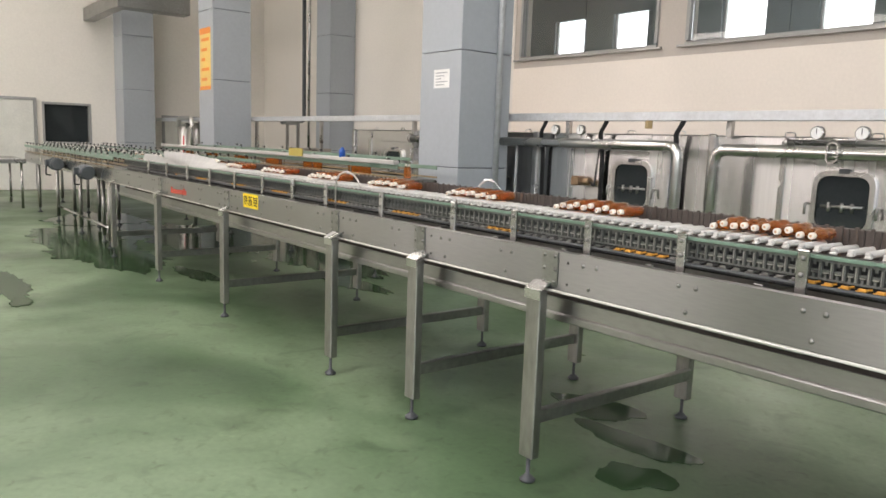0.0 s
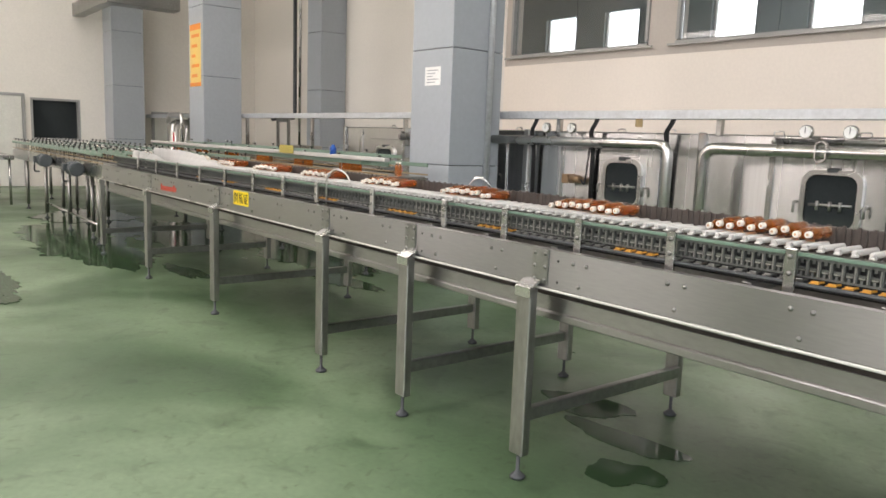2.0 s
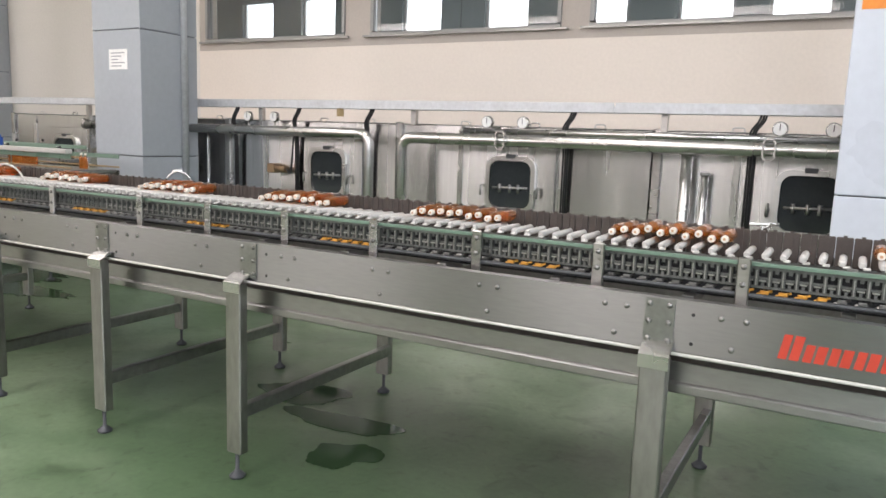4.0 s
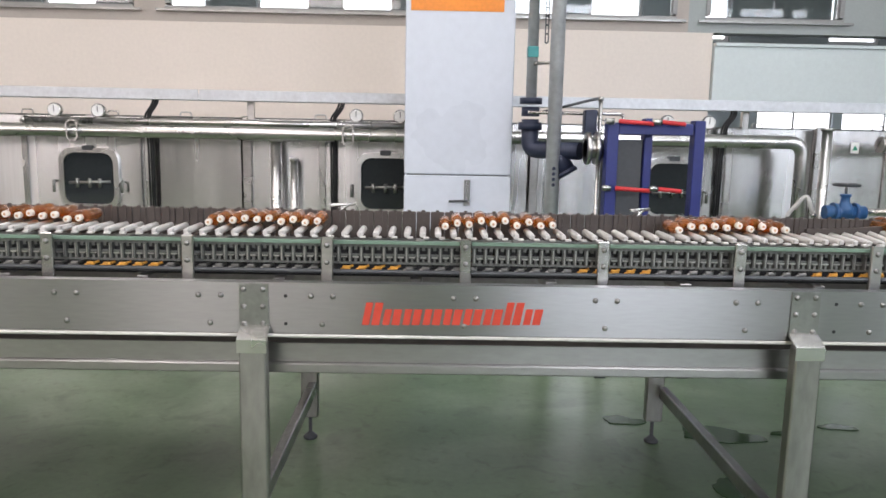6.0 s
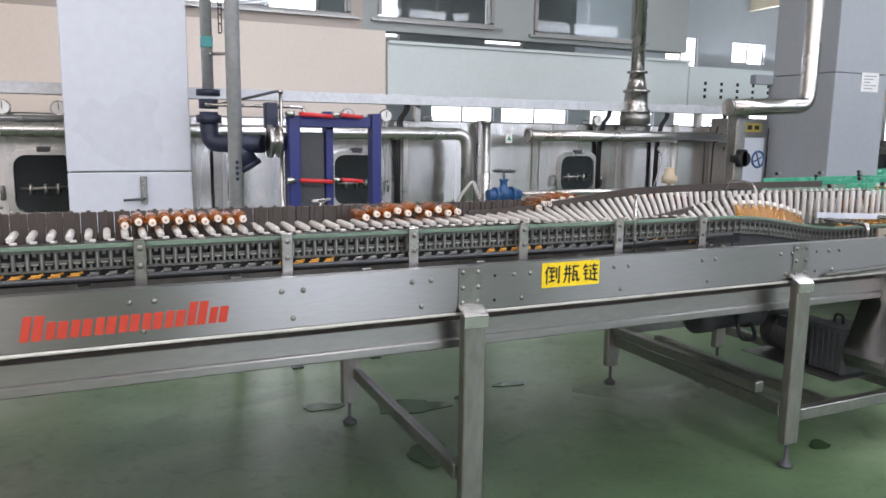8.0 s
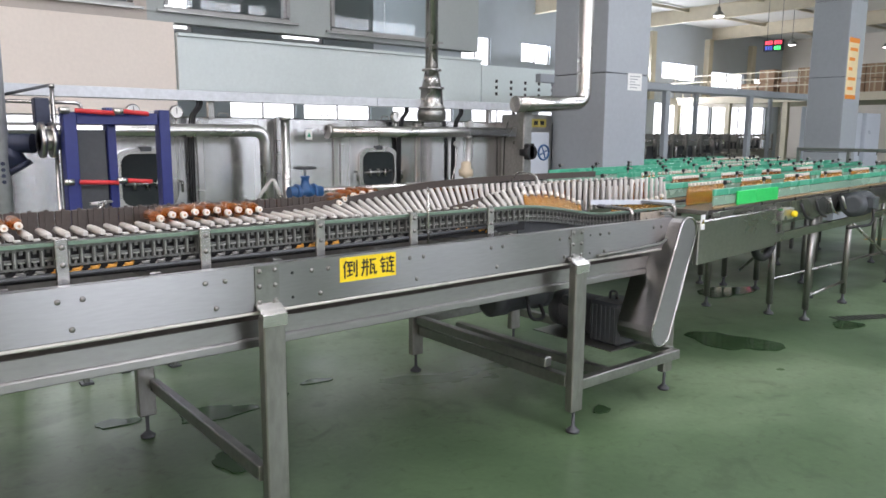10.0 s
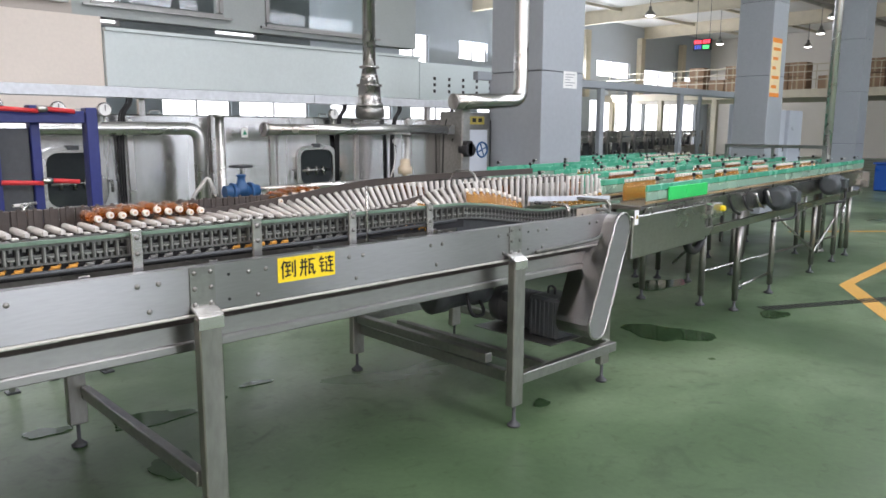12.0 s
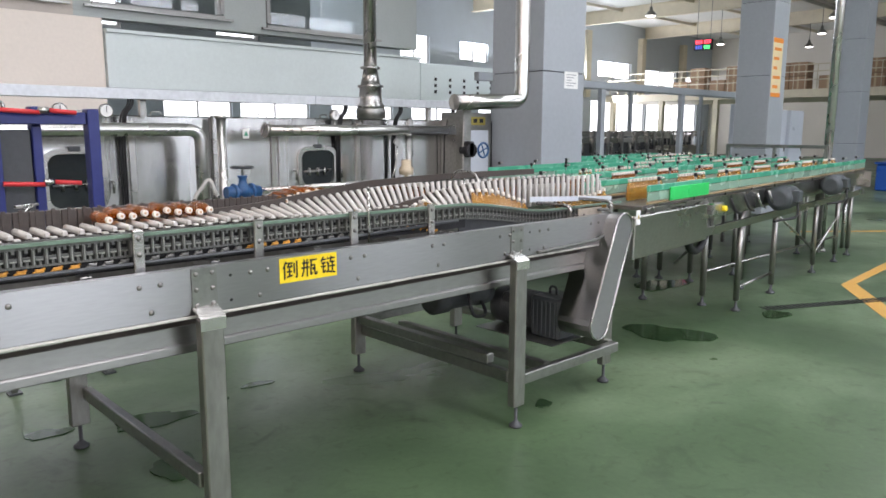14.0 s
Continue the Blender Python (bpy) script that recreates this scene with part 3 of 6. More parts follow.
# rails under the plates: bright rod, channel, back channel
bm = bm_new()
tube(bm, [(X0, YF - 0.026, 0.866), (X1, YF - 0.026, 0.866)], 0.006, 8)
part("bright_rod", bm, mat("pale_rod_plastic", (0.62, 0.60, 0.55), 0.35), conveyor, "thin pale rod under the plates")
bm = bm_new()
extrude_x(bm, [(YF + dy, z) for dy, z in ((0.10, 0.724), (0.034, 0.724), (0.030, 0.728), (0.030, 0.752), (0.034, 0.757), (0.042, 0.760), (0.042, 0.822), (0.05, 0.822), (0.05, 0.732), (0.10, 0.732))], X0, X1 + 0.1)
part("lower_channel", bm, CHANNEL, conveyor)
bm = bm_new()
box(bm, X0, YB - 0.026, 0.742, X1 + 0.1, YB - 0.018, 0.848)
part("lower_channel", bm, STEEL_DULL, conveyor)
bm = bm_new()
box(bm, X0, YB - 0.05, 0.87, X1, YB - 0.042, 1.06)
part("back_plate", bm, STEEL_DULL, conveyor)
# tray and front wall coloured dark for the shade beneath the side plates
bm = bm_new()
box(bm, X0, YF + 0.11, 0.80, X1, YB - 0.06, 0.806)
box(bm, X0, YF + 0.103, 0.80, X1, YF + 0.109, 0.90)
part("drip_tray", bm, TRAY, conveyor, "drip tray under the chains, coloured dark for its shade")
# wear strips between the plate and the channel
for a, b in ((-2.1, -1.45), (-0.72, -0.5), (0.2, 0.5), (1.5, 1.85)):
    bm = bm_new()
    box(bm, a, YF + 0.035, 0.840, b, YF + 0.09, 0.847, 0.002)
    part("wear_strip", bm, STEEL_BRIGHT, conveyor, "short bright strip under the plate")

# posts that carry the chain guides
POSTS = [-0.138 + 0.4505 * k for k in range(-7, 4)] + [-3.97, -4.634, -5.117, -5.62, -6.16, -6.72, -7.3, -7.9, -8.5, 1.66, 2.1]
for x in POSTS:
    bm = bm_new()
    box(bm, x - 0.019, 2.985, 0.90, x + 0.019, 3.0, 1.172, 0.003)
    post = part("guide_post", bm, STEEL, conveyor)
    for z in (1.09, 1.145):
        share("rivet", RIVET, post, pose(x, 2.985, z))
for k in range(26):
    x = X0 + 0.3 + k * 0.45
    bm = bm_new()
    box(bm, x - 0.02, 3.02, 1.0, x + 0.02, 4.06, 1.03, 0.003)
    part("cross_bearer", bm, STEEL_DULL, conveyor)
bm = bm_new()
tube(bm, [(X0, 3.0, 1.058), (1.5, 3.0, 1.058), (2.3, 3.02, 1.075)], 0.008, 8)
part("guide_rod", bm, DARK, conveyor)


def smooth(a, b, x):
    s = min(1, max(0, (x - a) / (b - a)))
    return s * s * (3 - 2 * s)


def strip(bm, section, xs):
    """Sweep a rectangle (y0, z0, y1, z1) that depends on x along xs."""
    rings = []
    for x in xs:
        y0, z0, y1, z1 = section(x)
        rings.append([bm.verts.new((x, a, b)) for a, b in ((y0, z0), (y1, z0), (y1, z1), (y0, z1))])
    for p, q in zip(rings, rings[1:]):
        for k in range(4):
            bm.faces.new((p[k], p[(k + 1) % 4], q[(k + 1) % 4], q[k]))
    bm.faces.new(rings[0])
    bm.faces.new(rings[-1][::-1])


def lift_right(x):
    return smooth(1.3, 3.2, x)


def lift_left(x):
    return 1 - smooth(-9.1, -6.3, x)


def lift(x):
    """How far a lane has turned upright again at x: 0 lying, 1 standing."""
    return max(lift_right(x), lift_left(x))


XS = [X0 + 0.1 * k for k in range(int((4.0 - X0) / 0.1) + 1)]
bm = bm_new()
strip(bm, lambda x: (3.011 + 0.2 * smooth(2.2, 3.4, x), 1.148 - 0.11 * smooth(2.25, 3.3, x), 3.028 + 0.2 * smooth(2.2, 3.4, x), 1.159 - 0.11 * smooth(2.25, 3.3, x)), XS)
part("green_guide_rail", bm, GREEN_RAIL, conveyor, "pale green plastic guide rail")
bm = bm_new()
strip(bm, lambda x: (3.064 + 0.2 * smooth(2.2, 3.4, x), 0.93, 3.07 + 0.2 * smooth(2.2, 3.4, x), 1.146 - 0.11 * smooth(2.25, 3.3, x)), [2.36 + 0.1 * k for k in range(16)])
part("curved_side_guide", bm, DARK, conveyor, "dark curved guide plate under the green rail")
# near chain: slotted links between the posts, each link with a window through it
LINK = 0.0375
bm = bm_new()
box(bm, 0, 3.04, 1.135, LINK, 3.056, 1.144)
box(bm, 0, 3.044, 1.076, LINK, 3.056, 1.083)
box(bm, 0, 3.038, 1.083, 0.011, 3.056, 1.135)
box(bm, 0.011, 3.046, 1.103, LINK, 3.054, 1.110)
box(bm, 0.020, 3.040, 1.083, 0.028, 3.054, 1.096)
box(bm, 0.019, 3.042, 1.124, 0.029, 3.054, 1.135)
for f in bm.faces:
    f.material_index = 0
n_before = len(bm.faces)
box(bm, 0.004, 3.033, 1.086, 0.007, 3.037, 1.132)
box(bm, 0.014, 3.040, 1.098, 0.034, 3.045, 1.1025)
bm.faces.ensure_lookup_table()
for f in bm.faces[n_before:]:
    f.material_index = 1
me_link = mesh_of("chain_link", bm, [GREY_LINK, BOLT])
me_link.transform(Matrix.Translation((0, -3.05, -1.11)))
verts, faces = [], []
base_v = [v.co.copy() for v in me_link.vertices]
base_f = [tuple(p.vertices) for p in me_link.polygons]
near_x = [-3.6 + LINK * k for k in range(160)]
far_x = [X0 + LINK * k for k in range(int((-3.6 - X0) / LINK))]
for x in near_x:
    share("chain_link", me_link, conveyor, pose(x, 3.05, 1.11))
for k in range(32):
    x = 2.4 + LINK * k
    share("chain_link", me_link, conveyor, pose(x, 3.05 + 0.2 * smooth(2.2, 3.4, x), 1.11 - 0.11 * smooth(2.25, 3.3, x)))
for x in far_x:
    n = len(verts)
    verts += [(v.x + x, v.y + 3.05, v.z + 1.11) for v in base_v]
    faces += [tuple(i + n for i in f) for f in base_f]
me = bpy.data.meshes.new("far_chain")
me.from_pydata(verts, [], faces)
me.materials.append(GREY_LINK)
me.transform(Matrix.Translation(-base_of(conveyor)))
far_links = new("far_chain", me)
far_links.parent = conveyor
tagged(far_links, kind="stuff")
# black sheet added as the shade seen through the link windows
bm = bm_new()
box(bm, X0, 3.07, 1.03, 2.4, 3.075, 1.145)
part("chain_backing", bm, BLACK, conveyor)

# back chain: a wall of brown link plates that lies down where the lanes stand up again
SLAT = 0.0525
bm = bm_new()
box(bm, 0.001, -0.006, -0.05, SLAT - 0.001, 0.006, 0.05, 0.003)
box(bm, 0.02, -0.010, -0.052, 0.032, -0.004, 0.056)
me_slat = mesh_of("brown_link", bm, BROWN)


def back_chain(x):
    """Centre and lean (degrees) of the back chain at x."""
    s = lift(x)
    return 3.36 + 0.46 * s, 1.172 - 0.07 * s, 0


def slat_at(x):
    y, z, lean = back_chain(x)
    return pose(x, y, z, lean, 0, 0)


slat_count = int((3.9 - X0) / SLAT)
for k in range(slat_count):
    share("brown_link", me_slat, conveyor, slat_at(X0 + k * SLAT))


def inner_rail(x):
    s = lift_right(x) if x > -3 else lift_left(x)
    return 3.045 + 0.53 * s, 1.118 + 0.012 * s


bm = bm_new()
strip(bm, lambda x: (inner_rail(x)[0] - 0.05, inner_rail(x)[1] - 0.015 + 0.05 * lift_right(x), inner_rail(x)[0] - 0.035, inner_rail(x)[1] + 0.018 + 0.058 * lift_right(x)), [1.7 + 0.08 * k for k in range(28)])
part("middle_guide", bm, BROWN, conveyor, "dark brown curved guide between the lanes")
bm = bm_new()
strip(bm, lambda x: (inner_rail(x)[0], inner_rail(x)[1] - 0.03, inner_rail(x)[0] + 0.02, inner_rail(x)[1] + 0.035), [X0 + 0.08 * k for k in range(40)])
part("middle_guide", bm, BROWN, conveyor, "dark brown curved guide between the lanes")

bm = bm_new()
strip(bm, lambda x: (3.235 + 0.47 * smooth(1.0, 3.1, x), 1.172 + 0.042 * smooth(1.1, 2.2, x), 3.25 + 0.47 * smooth(1.0, 3.1, x), 1.195 + 0.055 * smooth(1.1, 2.2, x)), [1.1 + 0.1 * k for k in range(27)])
part("rear_guide", bm, BROWN, conveyor, "dark brown curved guide behind the white fingers")

# hoops of bent rod over the lanes
for pts in ([(1.745, 3.0, 0.95), (1.745, 3.0, 1.25), (1.82, 3.1, 1.26), (1.85, 3.14, 1.14)],
            [(2.80, 3.35, 1.05), (2.80, 3.36, 1.27), (2.86, 3.62, 1.28), (2.87, 3.7, 1.05)],
            [(-4.52, 3.0, 0.95), (-4.52, 3.0, 1.26), (-4.40, 3.07, 1.27), (-4.36, 3.09, 1.16)],
            [(-3.62, 3.42, 1.12), (-3.62, 3.42, 1.26), (-3.52, 3.5, 1.27), (-3.50, 3.52, 1.12)],
            [(0.52, 3.40, 1.12), (0.52, 3.42, 1.235), (0.58, 3.46, 1.235), (0.58, 3.48, 1.12)],
            [(-0.62, 3.40, 1.12), (-0.62, 3.42, 1.235), (-0.56, 3.46, 1.235), (-0.56, 3.48, 1.12)]):
    bm = bm_new()
    tube(bm, bend(pts, 0.09, 5), 0.0055, 8)
    part("bent_rod", bm, STEEL_BRIGHT, conveyor)

# outfeed drip plate and end bracket
bm = bm_new()
strip(bm, lambda x: (3.222, 1.10 - 0.048 * (x - 3.08), 3.227, 1.13 - 0.052 * (x - 3.08)), [3.08, 3.5, 3.9])
part("deflector_plate", bm, COLUMN_LIGHT, conveyor, "pale narrow deflector plate beside the lane")
for x in (3.15, 3.55):
    bm = bm_new()
    tube(bm, bend([(x, 2.99, 0.9), (x, 2.99, 1.09), (x, 3.23, 1.09)], 0.03, 4), 0.011, 8)
    part("plate_bracket", bm, STEEL, conveyor)

bm = bm_new()
box(bm, 3.16, 2.94, 0.93, 3.38, 2.946, 1.075, 0.002)
end_plate = part("end_plate", bm, mat("tarnished_end_steel", (0.50, 0.43, 0.36), 0.4, 0.8, 0.2), conveyor, "tarnished bolted end plate")
for x, z in ((3.21, 0.97), (3.21, 1.04), (3.29, 1.0)):
    share("bolt_hole", HOLE, end_plate, pose(x, 2.94, z))
bm = bm_new()
tube(bm, bend([(3.33, 2.93, 1.06), (3.40, 2.90, 1.07), (3.44, 2.90, 0.98), (3.30, 2.89, 0.90), (2.75, 2.89, 0.885)], 0.05, 4), 0.009, 8)
part("air_hose", bm, GREY_LINK, conveyor, "thin grey hose along the plate's lower edge")
# chain guard at the drive end: an oblong cover that leans
bm = bm_new()
ring = []
top, bottom = Vector((3.435, 0, 0.965)), Vector((3.225, 0, 0.43))
axis = (top - bottom).normalized()
side = Vector((axis.z, 0, -axis.x))
for k in range(10):
    a = math.pi * k / 9
    ring.append(top + side * math.cos(a) * 0.078 + axis * math.sin(a) * 0.078)
for k in range(10):
    a = math.pi * k / 9
    ring.append(bottom - side * math.cos(a) * 0.085 - axis * math.sin(a) * 0.085)
fr = [bm.verts.new((p.x, 2.82, p.z)) for p in ring]
bk = [bm.verts.new((p.x, 3.05, p.z)) for p in ring]
bm.faces.new(fr)
bm.faces.new(bk[::-1])
for k in range(20):
    bm.faces.new((fr[k], fr[(k + 1) % 20], bk[(k + 1) % 20], bk[k]))
bmesh.ops.bevel(bm, geom=[e for e in bm.edges if e.verts[0].co.y < 2.83 and e.verts[1].co.y < 2.83], offset=0.008, segments=2, affect="EDGES")
guard = part("chain_guard", bm, PLATE, conveyor, "oblong rounded steel chain guard")
bm = bm_new()
tube(bm, [(p.x, 2.819, p.z) for p in ring + ring[:1]], 0.006, 6)
part("guard_rim", bm, STEEL, guard)
bm = bm_new()
box(bm, 3.545, 2.812, 0.965, 3.585, 2.816, 1.05)
warn = part("warning_label", bm, PAPER, guard, "white label with a yellow triangle")
bm = bm_new()
v = [bm.verts.new(p) for p in ((3.55, 2.8105, 1.0), (3.58, 2.8105, 1.0), (3.565, 2.8105, 1.028))]
bm.faces.new(v)
bmesh.ops.extrude_face_region(bm, geom=bm.faces[:])
part("warning_triangle", bm, YELLOW, warn)

# drive frame and motors under the drive end
for a in ((2.622, YL - 0.02, 0.22, 3.47, YL + 0.03, 0.275), (2.58, 4.13, 0.30, 3.45, 4.18, 0.355), (3.44, YL + 0.034, 0.22, 3.49, 4.125, 0.275), (2.85, YL + 0.034, 0.222, 2.9, 4.125, 0.27), (2.50, 3.0, 0.32, 2.55, 4.09, 0.37)):
    bm = bm_new()
    box(bm, *a, 0.004)
    part("drive_frame_rail", bm, STEEL_DULL, conveyor)
for x, y in ((3.49, 2.96), (3.46, 4.2)):
    leg(x, y, 0.75, False)
bm = bm_new()
lathe(bm, [(0.0, 0.11), (0.012, 0.118)] + [(0.02 + 0.0165 * k + d, r) for k in range(14) for d, r in ((0, 0.10), (0.003, 0.122), (0.009, 0.122), (0.012, 0.10))] + [(0.26, 0.116), (0.325, 0.116), (0.345, 0.095)], (3.31, 3.30, 0.405), (0, 1, 0), 24)
box(bm, 3.17, 3.36, 0.46, 3.24, 3.50, 0.52, 0.01)
motor = part("drive_motor", bm, DARK, conveyor, "dark finned electric drive motor")
bm = bm_new()
box(bm, 3.185, 3.075, 0.282, 3.435, 3.296, 0.53, 0.018)
gearbox = part("gearbox", bm, MOTOR, conveyor, "grey ribbed gearbox")
for k in range(6):
    bm = bm_new()
    box(bm, 3.176, 3.10 + k * 0.032, 0.30, 3.1855, 3.112 + k * 0.032, 0.51, 0.002)
    part("cooling_rib", bm, MOTOR, gearbox)
bm = bm_new()
tube(bm, bend([(3.31, 3.24, 0.53), (3.31, 3.24, 0.575), (3.31, 3.19, 0.575), (3.31, 3.19, 0.53)], 0.022, 4), 0.008, 8)
part("lifting_eye", bm, DARK, motor)
bm = bm_new()
box(bm, 3.10, 3.05, 0.277, 3.437, 3.66, 0.2815)
part("motor_plate", bm, STEEL_DULL, motor)
bm = bm_new()
lathe(bm, [(0, 0.07), (0.015, 0.098), (0.11, 0.1), (0.115, 0.088), (0.36, 0.088), (0.37, 0.1), (0.45, 0.098), (0.46, 0.06)], (2.60, 3.55, 0.555), (1, 0, 0), 18)
box(bm, 2.70, 3.44, 0.60, 2.86, 3.5, 0.68, 0.01)
under = part("drive_motor", bm, DARK, conveyor, "dark motor slung under the belt")
bm = bm_new()
tube(bm, bend([(2.8, 3.44, 0.60), (2.8, 3.40, 0.44), (2.95, 3.42, 0.42), (3.0, 3.6, 0.62), (3.0, 3.6, 0.8)], 0.06, 5), 0.011, 7)
part("motor_cable", bm, BLACK, under)
for x in (2.68, 2.98):
    bm = bm_new()
    box(bm, x - 0.015, 3.52, 0.64, x + 0.015, 3.58, 0.802)
    part("motor_hanger", bm, STEEL_DULL, under)
# slack water hose under the belt
bm = bm_new()
tube(bm, [(1.95 + 0.1 * k, 3.75 + 0.02 * math.sin(k), 0.60 - 0.10 * math.sin(math.pi * k / 16)) for k in range(17)], 0.014, 8)
part("hose", bm, mat("clear_green_hose", (0.25, 0.32, 0.28), 0.25), conveyor, "thin greenish hose slung under the belt")

# sign and lettered film on the side plates


def glyph_bars(bm, strokes, x, z, w, h, t, y):
    """Strokes (x0, z0, x1, z1) in a unit square drawn as flat bars."""
    for a, b, c, d in strokes:
        p, q = Vector((x + a * w, 0, z + b * h)), Vector((x + c * w, 0, z + d * h))
        n = (q - p).normalized()
        s = Vector((n.z, 0, -n.x)) * t
        v = [bm.verts.new((e.x, y, e.z)) for e in (p + s, q + s, q - s, p - s)]
        v2 = [bm.verts.new((e.x, y + 0.0012, e.z)) for e in (p + s, q + s, q - s, p - s)]
        bm.faces.new(v)
        bm.faces.new(v2[::-1])
        for k in range(4):
            bm.faces.new((v[k], v[(k + 1) % 4], v2[(k + 1) % 4], v2[k]))


DAO = [(0.28, 1, 0.08, 0.62), (0.17, 0.74, 0.17, 0), (0.3, 0.9, 0.68, 0.9), (0.48, 0.88, 0.36, 0.68), (0.34, 0.68, 0.66, 0.7), (0.58, 0.8, 0.67, 0.66),
       (0.48, 0.62, 0.48, 0.16), (0.32, 0.42, 0.66, 0.42), (0.3, 0.12, 0.68, 0.2), (0.78, 0.9, 0.78, 0.3), (0.95, 1, 0.95, 0.04), (0.95, 0.04, 0.86, 0.1)]
PING = [(0.14, 1, 0.2, 0.86), (0.4, 1, 0.33, 0.86), (0.04, 0.8, 0.5, 0.8), (0.0, 0.52, 0.52, 0.52), (0.16, 0.8, 0.16, 0.4), (0.16, 0.4, 0.02, 0.02), (0.37, 0.8, 0.37, 0.0),
        (0.54, 0.92, 1.0, 0.92), (0.64, 0.92, 0.6, 0.08), (0.6, 0.08, 0.74, 0.2), (0.64, 0.62, 0.86, 0.62), (0.86, 0.62, 0.88, 0.08), (0.88, 0.08, 1.0, 0.08), (1.0, 0.08, 1.0, 0.22), (0.74, 0.5, 0.78, 0.34)]
LIAN = [(0.2, 1, 0.04, 0.72), (0.14, 0.84, 0.38, 0.84), (0.08, 0.64, 0.36, 0.64), (0.04, 0.44, 0.38, 0.44), (0.2, 0.64, 0.2, 0.08), (0.2, 0.08, 0.38, 0.2), (0.46, 0.94, 0.54, 0.82),
        (0.42, 0.64, 0.53, 0.64), (0.53, 0.64, 0.53, 0.2), (0.53, 0.2, 0.42, 0.06), (0.5, 0.12, 1.0, 0.03), (0.6, 0.88, 1.0, 0.88), (0.76, 1, 0.66, 0.66), (0.66, 0.66, 0.97, 0.66), (0.6, 0.42, 1.0, 0.42), (0.81, 0.74, 0.81, 0.12)]


def chinese_sign(x0, x1, z0, z1):
    bm = bm_new()
    y = YF - 0.0305
    box(bm, x0, y, z0, x1, y + 0.002, z1)
    sign = part("yellow_sign", bm, YELLOW, conveyor, "yellow sign with three black Chinese characters")
    w = (x1 - x0) / 3
    for k, strokes in enumerate((DAO, PING, LIAN)):
        bm = bm_new()
        glyph_bars(bm, strokes, x0 + w * k + w * 0.1, z0 + (z1 - z0) * 0.14, w * 0.8, (z1 - z0) * 0.72, 0.0032, y - 0.0016)
        part("character", bm, INK, sign)


chinese_sign(1.244, 1.503, 0.934, 1.028)
chinese_sign(-5.767, -5.497, 0.928, 1.034)


def red_marks(x0, x1, z0, z1):
    """The maker's red lettering, kept to plain slanted bars."""
    n = 9
    w = (x1 - x0) / n
    y = YF - 0.0302
    for k in range(n):
        tall = (z1 - z0) * (1.0 if k in (0, 7) else 0.70)
        rise = (z1 - z0) * 0.12 * k / n
        a = x0 + k * w + 0.003
        bm = bm_new()
        bars = [(0.0, 0.36, 0.0, 1.0), (0.46, 0.86, 0.0, 1.0)]
        for b0, b1, h0, h1 in bars:
            corners = [(a + b * w + 0.014 * h * tall / (z1 - z0), z0 + rise + h * tall) for b, h in ((b0, h0), (b1, h0), (b1, h1), (b0, h1))]
            v = [bm.verts.new((p, y, q)) for p, q in corners]
            v2 = [bm.verts.new((p, y + 0.0016, q)) for p, q in corners]
            bm.faces.new(v)
            bm.faces.new(v2[::-1])
            for i in range(4):
                bm.faces.new((v[i], v[(i + 1) % 4], v2[(i + 1) % 4], v2[i]))
        part("red_mark", bm, RED_PRINT, conveyor, "red slanted bars of lettering film")


red_marks(-0.47, 0.105, 0.905, 0.978)
red_marks(-7.5, -7.06, 0.905, 0.965)

# ---------------------------------------------------------------- what rides on the chains
SPEED, PITCH, PERIOD = 0.42, 0.0525, 0.81
X_LEFT, X_RIGHT, Z_BACK = -9.2, 3.92, 0.87

bm = bm_new()
lathe(bm, [(-0.078, 0.009), (-0.075, 0.0112), (0.0, 0.0118), (0.071, 0.0112), (0.074, 0.008)], (0, 0, 0), (0, 0, 1), 10)
box(bm, -0.008, -0.008, -0.092, 0.008, 0.008, -0.078, 0.002)
ME_TUBE = mesh_of("white_finger", bm, WHITE_TUBE)
bm = bm_new()
box(bm, -0.013, -0.004, -0.005, 0.013, 0.008, 0.006, 0.002)
tube(bm, [(-0.02, -0.002, -0.006), (0.02, 0.02, 0.004)], 0.0045, 6)
ME_CLIP = mesh_of("grey_clip", bm, STEEL_DULL)
ME_CLIP_ORANGE = ME_CLIP.copy()
ME_CLIP_ORANGE.materials[0] = ORANGE_LINK


bm = bm_new()
box(bm, -0.010, -0.008, -0.003, 0.009, 0.012, 0.004, 0.0015)
ME_SADDLE = mesh_of("white_saddle", bm, WHITE_TUBE)


def loop_pose(s, y, place):
    """Carry a chain-borne piece along its loop: up top between the two ends, round the end wheels, back beneath."""
    if s > X_RIGHT:
        y1, z1, lean = place(X_RIGHT)
        d = s - X_RIGHT
        turn = min(1, d / 0.25)
        return pose(X_RIGHT + 0.06 * math.sin(math.pi * turn) - max(0, d - 0.25), y1, z1 + (Z_BACK - z1) * turn, lean + (-90 - lean) * turn, 0, 0)
    if s < X_LEFT:
        y1, z1, lean = place(X_LEFT)
        d = X_LEFT - s
        turn = min(1, d / 0.25)
        return pose(X_LEFT - 0.06 * math.sin(math.pi * turn) + max(0, d - 0.25), y1, z1 + (Z_BACK - z1) * turn, lean + (-90 - lean) * turn, 0, 0)
    y1, z1, lean = place(s)
    return pose(s, y1, z1, lean, 0, 0)


def back_finger(x):
    """The lane behind: fingers lie pointing away, then rise."""
    left = lift_left(x)
    s = max(smooth(1.0, 3.1, x), left)
    a = radians(90 * (1 - s))
    return 3.082 + (0.3 if left else 0.545) * s + 0.075 * math.sin(a), 1.172 - (0.01 if left else 0.055) * s + 0.02 * math.cos(a), -90 * (1 - s)


